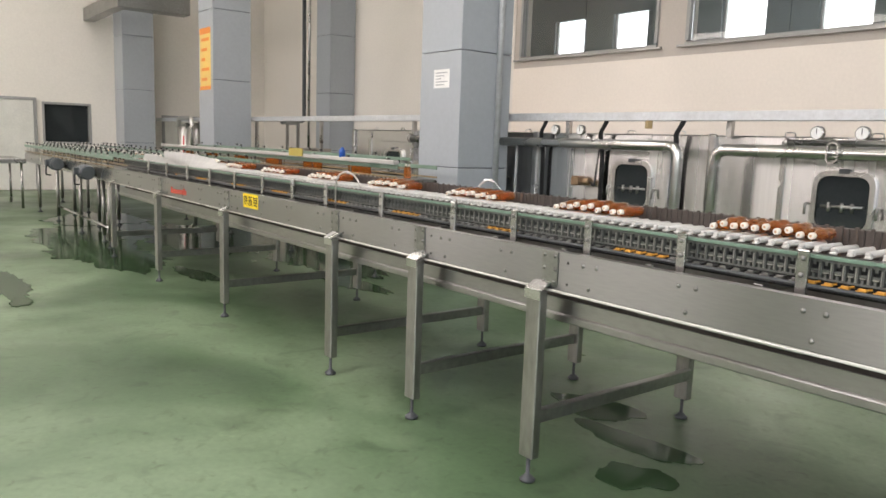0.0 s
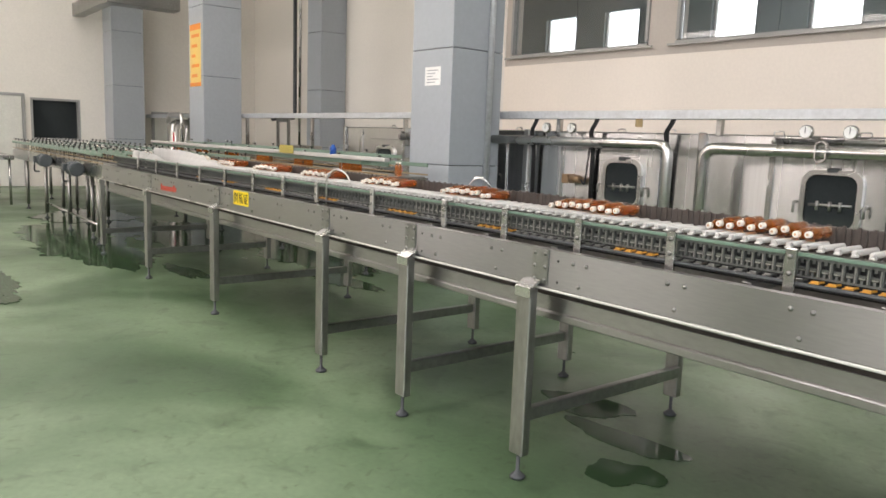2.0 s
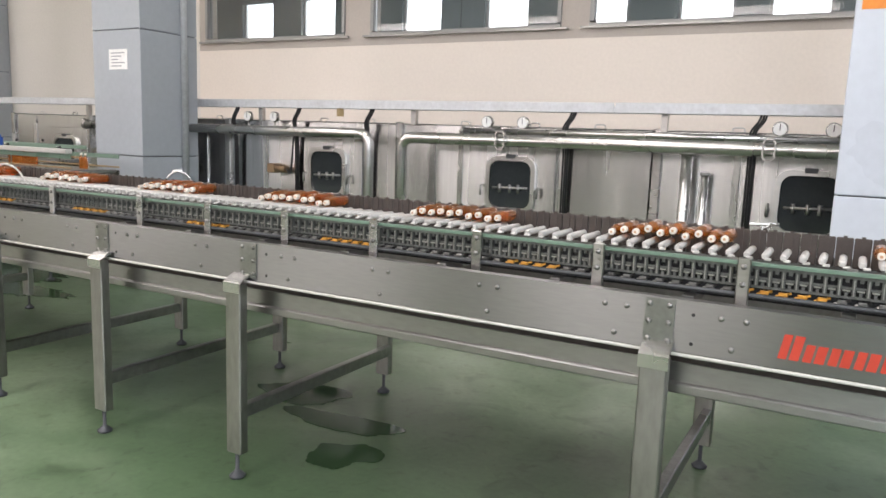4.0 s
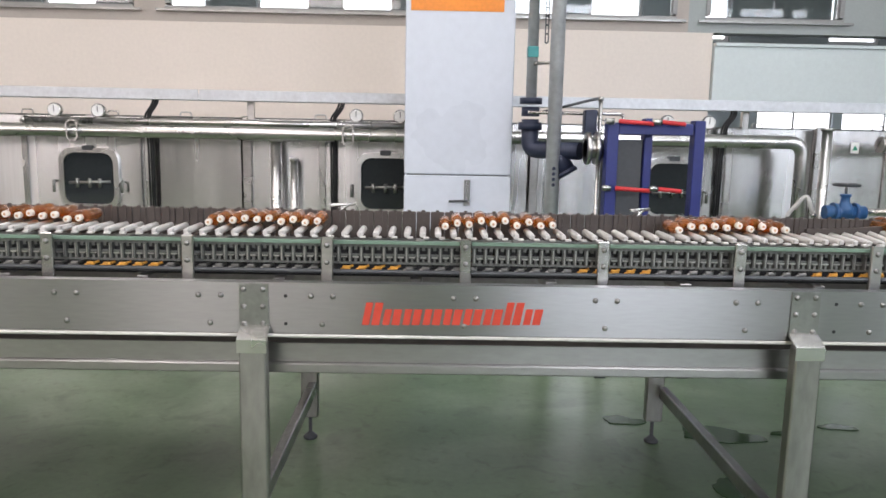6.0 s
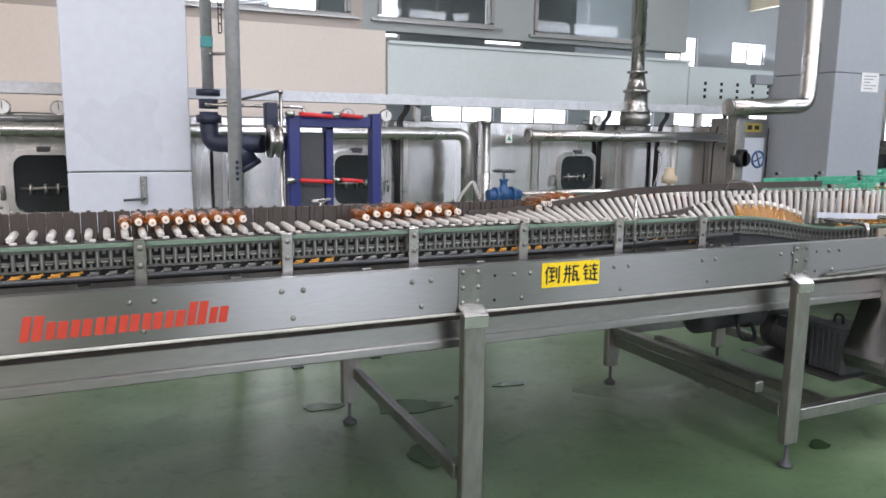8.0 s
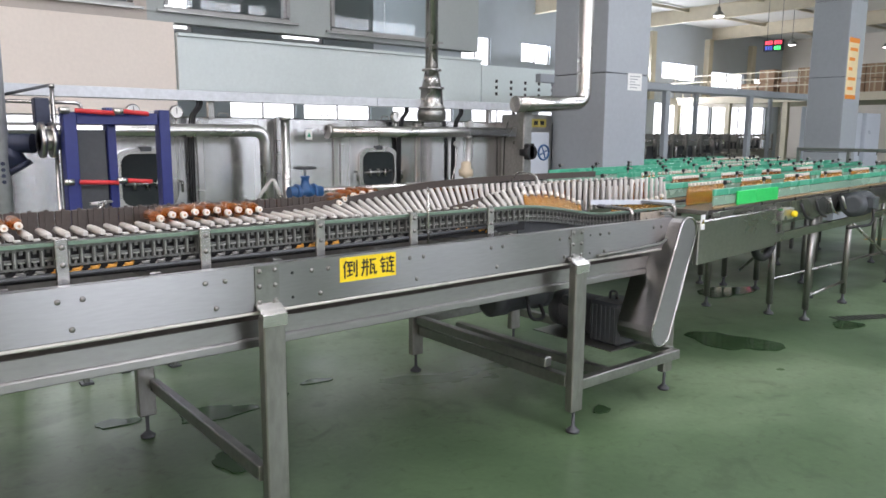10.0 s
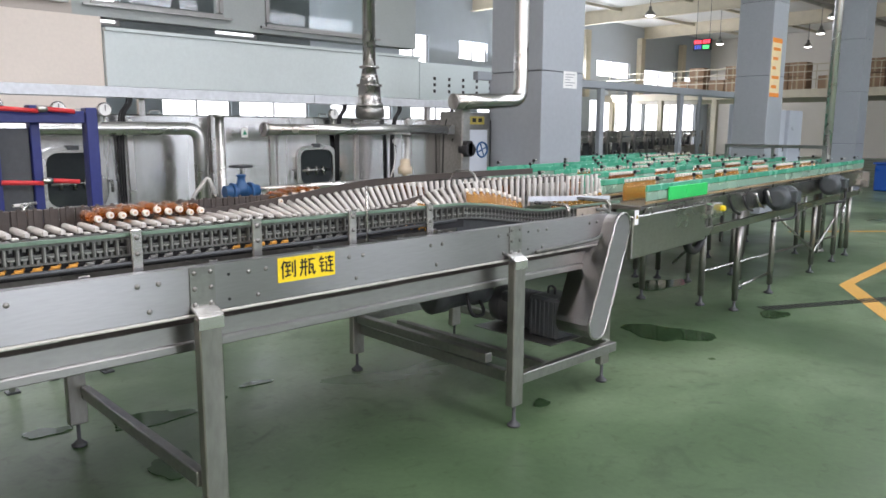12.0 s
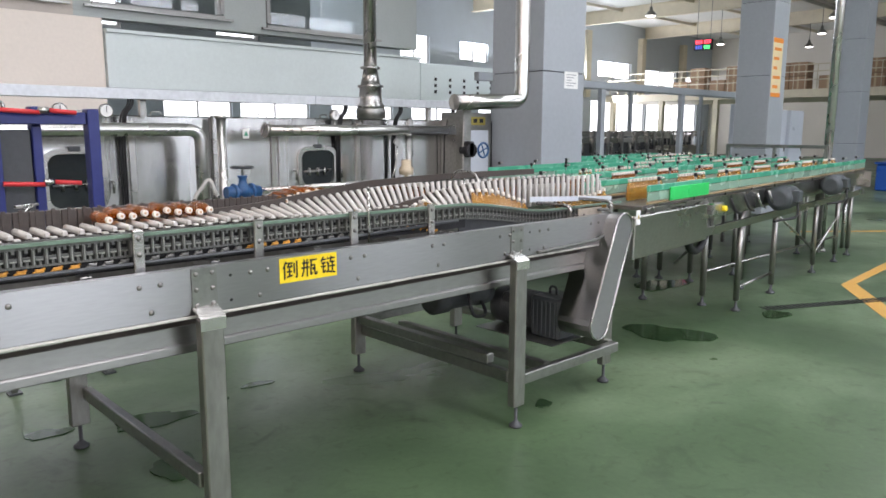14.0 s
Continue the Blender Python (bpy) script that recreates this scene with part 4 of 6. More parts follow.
def front_finger(x):
    left = 1 - smooth(-9.4, -8.1, x)
    s = max(smooth(1.75, 3.2, x), left)
    a = radians(88 * (1 - s))
    return 3.09 + (0.05 if left else 0.25) * s + 0.085 * math.sin(a), 1.10 - 0.05 * s + 0.098 * math.cos(a), -88 * (1 - s)


def clip_place(x):
    return 3.03, 1.066, 0


# bottles: cap towards the hall while they lie, then set upright
BOTTLE_SIZE = 0.86
BODY = [(0, 0.018), (0.004, 0.0235), (0.02, 0.025), (0.05, 0.0245), (0.056, 0.0232), (0.062, 0.0245), (0.10, 0.025), (0.118, 0.0215), (0.137, 0.0125), (0.150, 0.0108)]
bm = bm_new()
lathe(bm, BODY, (0, 0, 0), (0, 0, 1), 12)
ME_BODY_A = mesh_of("bottle_body", bm, AMBER)
ME_BODY_A.transform(Matrix.Scale(BOTTLE_SIZE, 4))
ME_BODY_B = ME_BODY_A.copy()
ME_BODY_B.materials[0] = HONEY
bm = bm_new()
lathe(bm, [(0.147, 0.0125), (0.149, 0.0137), (0.167, 0.0137), (0.171, 0.0115)], (0, 0, 0), (0, 0, 1), 12)
ME_CAP = mesh_of("bottle_cap", bm, CAP)
ME_CAP.transform(Matrix.Scale(BOTTLE_SIZE, 4))
# tan disc paints the shading in the middle of the white cap
bm = bm_new()
lathe(bm, [(0.1712, 0.0055), (0.1718, 0.0055)], (0, 0, 0), (0, 0, 1), 8)
ME_SPOT = mesh_of("cap_print", bm, CAP_SPOT)
ME_SPOT.transform(Matrix.Scale(BOTTLE_SIZE, 4))


def bottle(body_mesh):
    ob = thing("bottle", "small amber drink bottle with a white cap", "bottle", (0, 0, 0), "bottles on the chains")
    share("body", body_mesh, ob, Matrix())
    cap = share("cap", ME_CAP, ob, Matrix())
    share("cap_print", ME_SPOT, cap, Matrix())
    return ob


def lane_a(x, hump):
    """Base and lean of a bottle in the back lane."""
    s = max(smooth(1.7, 3.0, x), lift_left(x))
    lying = (3.28, 1.20 + hump, 91)
    stand = (3.72, 1.03, 0)
    y = lying[0] + (stand[0] - lying[0]) * max(smooth(1.1, 2.1, x), s) + 0.095 * max(0, x - 4.0)
    z = lying[1] + (stand[1] - lying[1]) * s
    return pose(x, y, z, lying[2] * (1 - s), 0, 0)


def lane_b(x):
    s = smooth(1.75, 3.2, x)
    bulge = smooth(2.0, 2.5, x) * (1 - smooth(2.7, 3.2, x))
    y = 3.09 + (3.28 - 3.09) * s - 0.05 * bulge + 0.095 * max(0, x - 4.0)
    z = 1.085 + (0.955 - 1.085) * s + 0.07 * bulge + 0.075 * smooth(3.7, 4.12, x)
    return pose(x, y, z, -88 * (1 - s), 0, 0)
# ---------------------------------------------------------------- the tunnel pasteuriser
MY, MTOP = 6.75, 1.615
pasteuriser = thing("tunnel_pasteuriser", "long stainless steel tunnel machine with round-cornered window doors", "machine", (-1.0, 8.0, 0))
DOORS = [-9.4, -7.25, -5.1, -3.04, -0.63, 1.74, 4.0]
EDGES = [-10.6, -8.5, -6.55, -4.28, -1.8, 0.55, 2.9, 5.2, 7.6]


def rounded(cx, cz, w, h, r, n=5):
    pts = []
    for sx, sz, a0 in ((1, 1, 0), (-1, 1, 90), (-1, -1, 180), (1, -1, 270)):
        for k in range(n + 1):
            a = radians(a0 + 90 * k / n)
            pts.append((cx + sx * (w / 2 - r) + r * math.cos(a), cz + sz * (h / 2 - r) + r * math.sin(a)))
    return pts


def prism(bm, outline, y0, y1):
    """A flat outline in x, z given depth along y."""
    a = [bm.verts.new((x, y0, z)) for x, z in outline]
    b = [bm.verts.new((x, y1, z)) for x, z in outline]
    bm.faces.new(a)
    bm.faces.new(b[::-1])
    for k in range(len(a)):
        bm.faces.new((a[k], a[(k + 1) % len(a)], b[(k + 1) % len(a)], b[k]))


def ring(bm, outer, inner, y0, y1):
    n = len(outer)
    ao = [bm.verts.new((x, y0, z)) for x, z in outer]
    ai = [bm.verts.new((x, y0, z)) for x, z in inner]
    bo = [bm.verts.new((x, y1, z)) for x, z in outer]
    bi = [bm.verts.new((x, y1, z)) for x, z in inner]
    for k in range(n):
        j = (k + 1) % n
        bm.faces.new((ao[k], ao[j], ai[j], ai[k]))
        bm.faces.new((bo[k], bi[k], bi[j], bo[j]))
        bm.faces.new((ao[k], bo[k], bo[j], ao[j]))
        bm.faces.new((ai[k], ai[j], bi[j], bi[k]))


for a, b in zip(EDGES, EDGES[1:]):
    bm = bm_new()
    box(bm, a + 0.004, MY, 0.18, b - 0.004, 9.0, MTOP, 0.012)
    part("body_section", bm, STEEL_TANK, pasteuriser)
    bm = bm_new()
    box(bm, a + 0.002, MY - 0.03, 0.2, a + 0.075, MY - 0.001, MTOP + 0.01, 0.006)
    part("section_rib", bm, STEEL, pasteuriser)
    mid = (a + b) / 2
    for dx in (-0.55, 0.45):
        bm = bm_new()
        box(bm, mid + dx, MY - 0.018, 0.3, mid + dx + 0.05, MY - 0.001, MTOP - 0.04, 0.004)
        part("panel_stiffener", bm, STEEL_BRIGHT, pasteuriser)
    for dx in (-0.7, 0.7):
        bm = bm_new()
        box(bm, mid + dx - 0.05, MY + 0.1, 0, mid + dx + 0.05, MY + 0.2, 0.185)
        part("machine_foot", bm, STEEL_DULL, pasteuriser)
    for dx in (-0.6, 0.1, 0.7):
        bm = bm_new()
        tube(bm, bend([(mid + dx, MY + 0.12, MTOP - 0.01), (mid + dx, MY + 0.12, MTOP + 0.035), (mid + dx + 0.09, MY + 0.12, MTOP + 0.035), (mid + dx + 0.09, MY + 0.12, MTOP - 0.01)], 0.02, 3), 0.006, 6)
        part("lid_handle", bm, STEEL_BRIGHT, pasteuriser)

for i, x in enumerate(DOORS):
    z, w, h = 1.10, 0.40, 0.42
    if i == 6:
        w, h, z = 0.38, 0.34, 1.13
    bm = bm_new()
    box(bm, x - 0.42, MY - 0.02, 0.62, x + 0.42, MY - 0.001, 1.45, 0.005)
    door = part("window_door", bm, STEEL_TANK, pasteuriser, "steel inspection door with a rounded window")
    bm = bm_new()
    ring(bm, rounded(x, z, w + 0.08, h + 0.08, 0.11), rounded(x, z, w, h, 0.085), MY - 0.055, MY - 0.021)
    part("window_rim", bm, STEEL_BRIGHT, door)
    bm = bm_new()
    prism(bm, rounded(x, z, w - 0.004, h - 0.004, 0.083), MY - 0.032, MY - 0.0215)
    part("window_pane", bm, DARK_GLASS, door, "dark glass pane")
    bm = bm_new()
    tube(bm, [(x - w * 0.42, MY - 0.04, z - 0.035), (x + w * 0.42, MY - 0.04, z - 0.025)], 0.012, 8)
    for dx in (-0.1, 0.0, 0.08):
        tube(bm, [(x + dx, MY - 0.042, z - 0.075), (x + dx, MY - 0.042, z + 0.0)], 0.014, 8)
    part("spray_bar", bm, STEEL_DULL, door)
    for dx in (-w / 2 - 0.075, w / 2 + 0.075):
        bm = bm_new()
        tube(bm, bend([(x + dx, MY - 0.022, z - 0.02), (x + dx, MY - 0.075, z - 0.02), (x + dx, MY - 0.075, z - 0.11)], 0.02, 3), 0.012, 8)
        part("door_clasp", bm, STEEL_DULL, door)
    bm = bm_new()
    box(bm, x - 0.045, MY - 0.06, z + h / 2 + 0.02, x + 0.045, MY - 0.0215, z + h / 2 + 0.06, 0.006)
    part("top_catch", bm, DARK, door)

# pressure gauges on the tunnel's top edge
for x in (-6.14, -5.77, -3.265, -2.92, -0.865, -0.512, 1.645, 1.985, 4.185, 4.53):
    g = thing("pressure_gauge", "round steel pressure gauge with a white dial", "gauge", (x, 6.66, 1.56), "pressure gauges")
    bm = bm_new()
    lathe(bm, [(0, 0.05), (0.006, 0.055), (0.04, 0.055), (0.045, 0.05)], (x, 6.69, 1.645), (0, -1, 0), 20)
    part("case", bm, STEEL_BRIGHT, g)
    bm = bm_new()
    lathe(bm, [(0, 0.046), (0.003, 0.046)], (x, 6.6445, 1.645), (0, -1, 0), 20)
    dial = part("dial", bm, PAPER, g, "white dial")
    bm = bm_new()
    box(bm, x - 0.003, 6.639, 1.635, x + 0.003, 6.641, 1.682)
    part("needle", bm, INK, dial)
    bm = bm_new()
    tube(bm, [(x, 6.67, 1.50), (x, 6.67, 1.60)], 0.009, 8)
    part("stem", bm, BOLT, g)

# cable tray above the tunnel, on uprights, with its drops
tray = thing("cable_tray", "long galvanised steel cable tray on short uprights", "cable tray", (-6.0, 6.62, 1.6))
for a, b in ((-20.2, -14.3), (-14.29, -8.2), (-8.19, -2.1), (-2.09, 3.9), (3.91, 7.4)):
    bm = bm_new()
    extrude_x(bm, [(6.58, 1.742), (6.785, 1.742), (6.785, 1.80), (6.78, 1.80), (6.78, 1.747), (6.585, 1.747), (6.585, 1.822), (6.58, 1.822)], a, b)
    part("tray_length", bm, GALVANISED, tray)
for x in (-14.24, -11.62, -8.91, -6.0, -4.07, -1.72, 2.3, 5.5):
    bm = bm_new()
    box(bm, x - 0.025, 6.7, 1.2 if x < -8 else 1.6, x + 0.025, 6.75, 1.742)
    part("tray_upright", bm, STEEL, tray)
for x in (-6.33, -5.47, -4.56, -2.516, -1.04, 2.12, 4.25, 4.97, 5.75):
    c = thing("cable_bundle", "bundle of black cables dropping from the tray", "cable", (x, 6.62, 0.7), "cable drops")
    for dx in (0.0, 0.02, 0.038):
        bm = bm_new()
        tube(bm, bend([(x + 0.04 + dx, 6.65, 1.75), (x + 0.035 + dx, 6.63, 1.70), (x - 0.03 + dx, 6.64, 1.62), (x - 0.03 + dx, 6.69, 1.4), (x - 0.03 + dx, 6.70, 0.7)], 0.04, 4), 0.0085, 7)
        part("cable", bm, BLACK, c)

# large polished pipes along the front of the tunnel


def pipe_run(label, pts, r, material=None, name="pipe_run", bendr=0.12):
    p = Vector(pts[0])
    t = thing(name, label, "pipe", tuple(p))
    bm = bm_new()
    tube(bm, bend(pts, bendr, 6), r, 16)
    part("pipe", bm, material or STEEL_BRIGHT, t)
    for q in (pts[0], pts[-1]):
        q = Vector(q)
        other = Vector(pts[1] if q == Vector(pts[0]) else pts[-2])
        d = (other - q).normalized()
        bm = bm_new()
        tube(bm, [q, q + d * 0.025], r * 1.3 if r < 0.07 else r * 1.05, 16)
        part("flange", bm, STEEL, t)
    return t


pipe_run("thick polished steel pipe along the tunnel front", [(-8.6, 6.45, 1.50), (-4.40, 6.45, 1.505), (-4.40, 6.45, 0.0)], 0.048)
pipe_run("thick polished steel pipe along the tunnel front", [(-4.03, 6.45, 0.0), (-4.03, 6.45, 1.485), (2.665, 6.45, 1.50), (2.665, 6.45, 0.0)], 0.052)
pipe_run("thinner steel pipe above the main pipe", [(-3.5, 6.62, 1.565), (0.2, 6.62, 1.57)], 0.026)
pipe_run("polished steel manifold pipe with an open flanged end", [(3.25, 6.42, 1.495), (5.8, 6.42, 1.50)], 0.05)
pipe_run("upright steel branch pipe under the manifold", [(4.94, 6.42, 1.46), (4.94, 6.42, 0.0)], 0.032)
pipe_run("upright steel pipe at a tunnel joint", [(2.93, 6.6, 1.62), (2.93, 6.6, 0.0)], 0.04)
pipe_run("upright steel pipe at a tunnel joint", [(-1.50, 6.6, 1.45), (-1.50, 6.6, 0.0)], 0.045)
pipe_run("upright steel pipe at a tunnel joint", [(-1.36, 6.62, 1.30), (-1.36, 6.62, 0.0)], 0.03)
pipe_run("low steel water pipe in front of the tunnel", [(2.9, 6.05, 1.0), (5.9, 6.05, 1.02)], 0.026)
for x in (-3.0, -0.9):
    bm = bm_new()
    ring(bm, rounded(x, 1.49, 0.09, 0.16, 0.04), rounded(x, 1.49, 0.07, 0.14, 0.03), 6.36, 6.4)
    solid("pipe_clamp", bm, STEEL, "steel clamp round the thick pipe", "clamp", "pipe clamps")

# camera-like sensor on the tunnel
s = thing("solenoid_valve", "small brass and dark solenoid valve on the tunnel wall", "valve", (-5.75, 6.66, 1.1))
bm = bm_new()
box(bm, -5.84, 6.62, 1.06, -5.74, 6.74, 1.16, 0.01)
tube(bm, [(-5.74, 6.66, 1.11), (-5.6, 6.66, 1.11)], 0.04, 10)
part("body", bm, mat("brown_brass", (0.3, 0.2, 0.12), 0.4, 0.7), s)
bm = bm_new()
tube(bm, bend([(-5.6, 6.66, 1.11), (-5.54, 6.66, 1.05), (-5.53, 6.7, 1.5)], 0.04, 4), 0.009, 7)
part("cable", bm, BLACK, s)

# blue plate heat exchanger
hx = thing("plate_heat_exchanger", "plate heat exchanger with a dark blue frame and red tie rods", "heat exchanger", (1.1, 5.35, 0))
for x0, x1, y, top in ((0.80, 0.87, 5.10, 1.60), (1.055, 1.105, 5.20, 1.63), (1.335, 1.40, 5.12, 1.62)):
    bm = bm_new()
    box(bm, x0, y, 0.70, x1, y + 0.09, top, 0.004)
    part("upright", bm, DARK_BLUE, hx)
    bm = bm_new()
    box(bm, x0 + 0.02, y + 0.03, 0.012, x1 - 0.02, y + 0.06, 0.699)
    part("foot_post", bm, STEEL_DULL, hx)
    bm = bm_new()
    box(bm, x0, y + 0.01, 0, x1, y + 0.08, 0.0118)
    part("base_plate", bm, DARK, hx)
bm = bm_new()
box(bm, 0.875, 5.13, 1.53, 1.33, 5.19, 1.60, 0.004)
part("top_beam", bm, DARK_BLUE, hx)
bm = bm_new()
box(bm, 0.875, 5.13, 0.71, 1.33, 5.19, 0.77, 0.004)
part("bottom_beam", bm, DARK_BLUE, hx)
for k in range(14):
    bm = bm_new()
    box(bm, 0.885, 5.22 + k * 0.03, 0.72, 1.05, 5.242 + k * 0.03, 1.50, 0.003)
    part("plate", bm, DARK, hx)
for z in (1.595, 1.195, 0.83):
    for x0, x1 in ((0.86, 1.07), (1.12, 1.26)):
        bm = bm_new()
        tube(bm, [(x0, 5.08, z + 0.012), (x1, 5.08, z)], 0.0135, 10)
        part("tie_rod", bm, RED, hx, "red painted tie rod")
    for x in (0.80, 1.085):
        bm = bm_new()
        tube(bm, [(x - 0.02, 5.08, z + 0.012), (x + 0.03, 5.08, z + 0.012)], 0.021, 6)
        part("nut", bm, STEEL_BRIGHT, hx)
bm = bm_new()
tube(bm, [(0.70, 5.24, 1.44), (0.82, 5.24, 1.44)], 0.06, 14)
tube(bm, [(0.70, 5.24, 1.44), (0.725, 5.24, 1.44)], 0.1, 16)
tube(bm, [(0.755, 5.24, 1.44), (0.78, 5.24, 1.44)], 0.1, 16)
part("inlet_flange", bm, STEEL_BRIGHT, hx)
bm = bm_new()
box(bm, 0.70, 5.3, 1.52, 0.78, 5.38, 1.68, 0.008)
part("head_block", bm, NAVY, hx)
bm = bm_new()
tube(bm, bend([(0.36, 5.45, 1.66), (0.98, 5.45, 1.66), (0.98, 5.45, 1.56)], 0.03, 4), 0.011, 8)
part("impulse_pipe", bm, STEEL, hx)

# upright mains beside the light column, with strainer and butterfly valve
m1 = thing("water_main", "upright dark and steel water main with a lever valve", "pipe", (0.40, 5.62, 0))
bm = bm_new()
tube(bm, [(0.40, 5.62, 1.75), (0.40, 5.62, TOP)], 0.036, 14)
part("upper_pipe", bm, GALVANISED, m1)
for z0, z1, r in ((1.72, 1.76, 0.075), (1.64, 1.70, 0.06), (1.55, 1.60, 0.08)):
    bm = bm_new()
    tube(bm, [(0.40, 5.62, z0), (0.40, 5.62, z1)], r, 16)
    part("flange", bm, NAVY, m1)
bm = bm_new()
tube(bm, bend([(0.40, 5.62, 1.62), (0.40, 5.62, 1.42), (0.70, 5.4, 1.42)], 0.07, 5), 0.058, 14)
part("elbow", bm, NAVY, m1, "navy cast elbow")
bm = bm_new()
tube(bm, [(0.54, 5.5, 1.43), (0.62, 5.46, 1.29)], [0.06, 0.066], 14)
tube(bm, [(0.62, 5.46, 1.29), (0.635, 5.455, 1.265)], 0.075, 14)
part("strainer", bm, NAVY, m1, "slanting navy strainer body")
bm = bm_new()
tube(bm, [(0.42, 5.60, 1.655), (0.80, 5.4, 1.755)], 0.009, 8)
part("lever", bm, DARK, m1)
bm = bm_new()
box(bm, 0.365, 5.58, 2.02, 0.435, 5.66, 2.09, 0.004)
part("tape_band", bm, mat("teal_tape", (0.05, 0.3, 0.3), 0.5), m1)
pipe_run("upright galvanised pipe with a row of dark holes", [(0.535, 5.45, 0.0), (0.535, 5.45, TOP - 0.01)], 0.046, GALVANISED)
pipe_run("thin upright steel pipe beside the exchanger", [(0.80, 5.32, 0.0), (0.80, 5.32, 1.76)], 0.012, STEEL_BRIGHT)
pipe_run("short steel pipe joining the two mains", [(0.41, 5.58, 1.98), (0.53, 5.48, 1.98)], 0.01, STEEL)
for k in range(4):
    bm = bm_new()
    tube(bm, [(0.535, 5.403, 1.20 + k * 0.035), (0.535, 5.4, 1.20 + k * 0.035)], 0.012, 8)
    solid("dark_label", bm, NAVY, "small dark mark on the galvanised pipe", "mark", "pipe marks")
chain = thing("hanging_chain", "dark hanging chain beside the upright pipes", "chain", (0.47, 5.5, 2.1))
for k in range(9):
    bm = bm_new()
    o = rounded(0.47, 2.13 + k * 0.055, 0.026, 0.066, 0.012, 3)
    n = rounded(0.47, 2.13 + k * 0.055, 0.012, 0.05, 0.005, 3)
    ring(bm, o, n, 5.49, 5.50)
    part("chain_loop", bm, DARK, chain)

# blue gate valve and white hose
v = thing("gate_valve", "blue cast gate valve with a dark handwheel", "valve", (2.79, 6.0, 0))
bm = bm_new()
tube(bm, [(2.64, 6.0, 1.0), (2.94, 6.0, 1.0)], 0.05, 14)
tube(bm, [(2.70, 6.0, 1.0), (2.722, 6.0, 1.0)], 0.07, 16)
tube(bm, [(2.858, 6.0, 1.0), (2.88, 6.0, 1.0)], 0.07, 16)
lathe(bm, [(0, 0.066), (0.06, 0.06), (0.09, 0.036), (0.13, 0.03), (0.14, 0.04), (0.155, 0.04)], (2.79, 6.0, 0.98), (0, 0, 1), 14)
part("body", bm, BLUE, v)
bm = bm_new()
tube(bm, [(2.79, 6.0, 1.13), (2.79, 6.0, 1.215)], 0.012, 8)
part("stem", bm, STEEL, v)
bm = bm_new()
tube(bm, [(2.79 + 0.085 * math.cos(a * math.pi / 8), 6.0 + 0.085 * math.sin(a * math.pi / 8), 1.2) for a in range(17)], 0.011, 8)
for a in (0, 1):
    tube(bm, [(2.79 - 0.08 * math.cos(a * 1.57), 6.0 - 0.08 * math.sin(a * 1.57), 1.2), (2.79 + 0.08 * math.cos(a * 1.57), 6.0 + 0.08 * math.sin(a * 1.57), 1.2)], 0.008, 8)
part("handwheel", bm, DARK, v)
bm = bm_new()
tube(bm, [(2.79, 6.0, 0.0), (2.79, 6.0, 0.92)], 0.02, 8)
part("stand", bm, STEEL, v)
pipe_run("white plastic hose bent beside the valve", [(2.45, 6.2, 0.2), (2.46, 6.2, 0.95), (2.58, 6.15, 1.12), (2.62, 6.1, 0.95)], 0.016, WHITE_TUBE, "hose", 0.05)
bm = bm_new()
box(bm, 3.215, MY - 0.006, 1.42, 3.28, MY - 0.001, 1.51)
lab = solid("warning_label", bm, PAPER, "white label with a green triangle on the steel tunnel", "label")
bm = bm_new()
prism(bm, [(3.225, 1.445), (3.27, 1.445), (3.2475, 1.487)], MY - 0.009, MY - 0.0065)
part("triangle", bm, GREEN, lab)
bm = bm_new()
box(bm, -6.42, MY - 0.006, 1.33, -6.36, MY - 0.001, 1.45)
solid("small_label", bm, PAPER, "small white label on the steel tunnel", "label")
bm = bm_new()
slab(bm, [(-4.90, 6.60), (-4.86, 6.58), (-4.83, 6.62), (-4.85, 6.65), (-4.89, 6.64)], 1.665, 1.7415)
solid("torn_tape", bm, mat("tan_tape", (0.45, 0.33, 0.17), 0.7), "scrap of tan tape hanging under the tray", "tape")

# steam riser with cone and the large elbow main beside the outfeed column
r1 = thing("steam_riser", "upright steel riser with a flanged cone at its foot", "pipe", (4.55, 6.55, 1.6))
bm = bm_new()
tube(bm, [(4.55, 6.55, 2.12), (4.55, 6.55, TOP)], 0.065, 18)
part("pipe", bm, STEEL_BRIGHT, r1)
bm = bm_new()
lathe(bm, [(0, 0.14), (0.03, 0.14), (0.05, 0.12), (0.20, 0.11), (0.205, 0.13), (0.225, 0.13), (0.23, 0.10), (0.38, 0.07), (0.385, 0.1), (0.405, 0.1), (0.41, 0.066)], (4.55, 6.55, 1.72), (0, 0, 1), 18)
part("cone", bm, STEEL, r1)
bm = bm_new()
lathe(bm, [(0, 0.1), (0.02, 0.15), (0.1, 0.15), (0.12, 0.14)], (4.55, 6.55, 1.60), (0, 0, 1), 16)
part("damper", bm, STEEL_DULL, r1)
r2 = pipe_run("large polished steel main with an elbow", [(5.80, 5.62, TOP - 0.01), (5.80, 5.62, 1.80), (4.88, 5.68, 1.765)], 0.075, None, "steel_main", 0.13)
v2 = thing("handwheel_valve", "dark control valve with a blue handwheel", "valve", (5.35, 5.9, 0))
bm = bm_new()
box(bm, 5.18, 5.85, 1.05, 5.30, 5.97, 1.72, 0.01)
part("riser_box", bm, STEEL_DULL, v2)
bm = bm_new()
tube(bm, [(5.24, 5.9, 1.30), (5.24, 5.78, 1.30)], 0.07, 14)
box(bm, 5.19, 5.78, 1.23, 5.28, 5.9, 1.39, 0.015)
part("body", bm, BLACK, v2)
bm = bm_new()
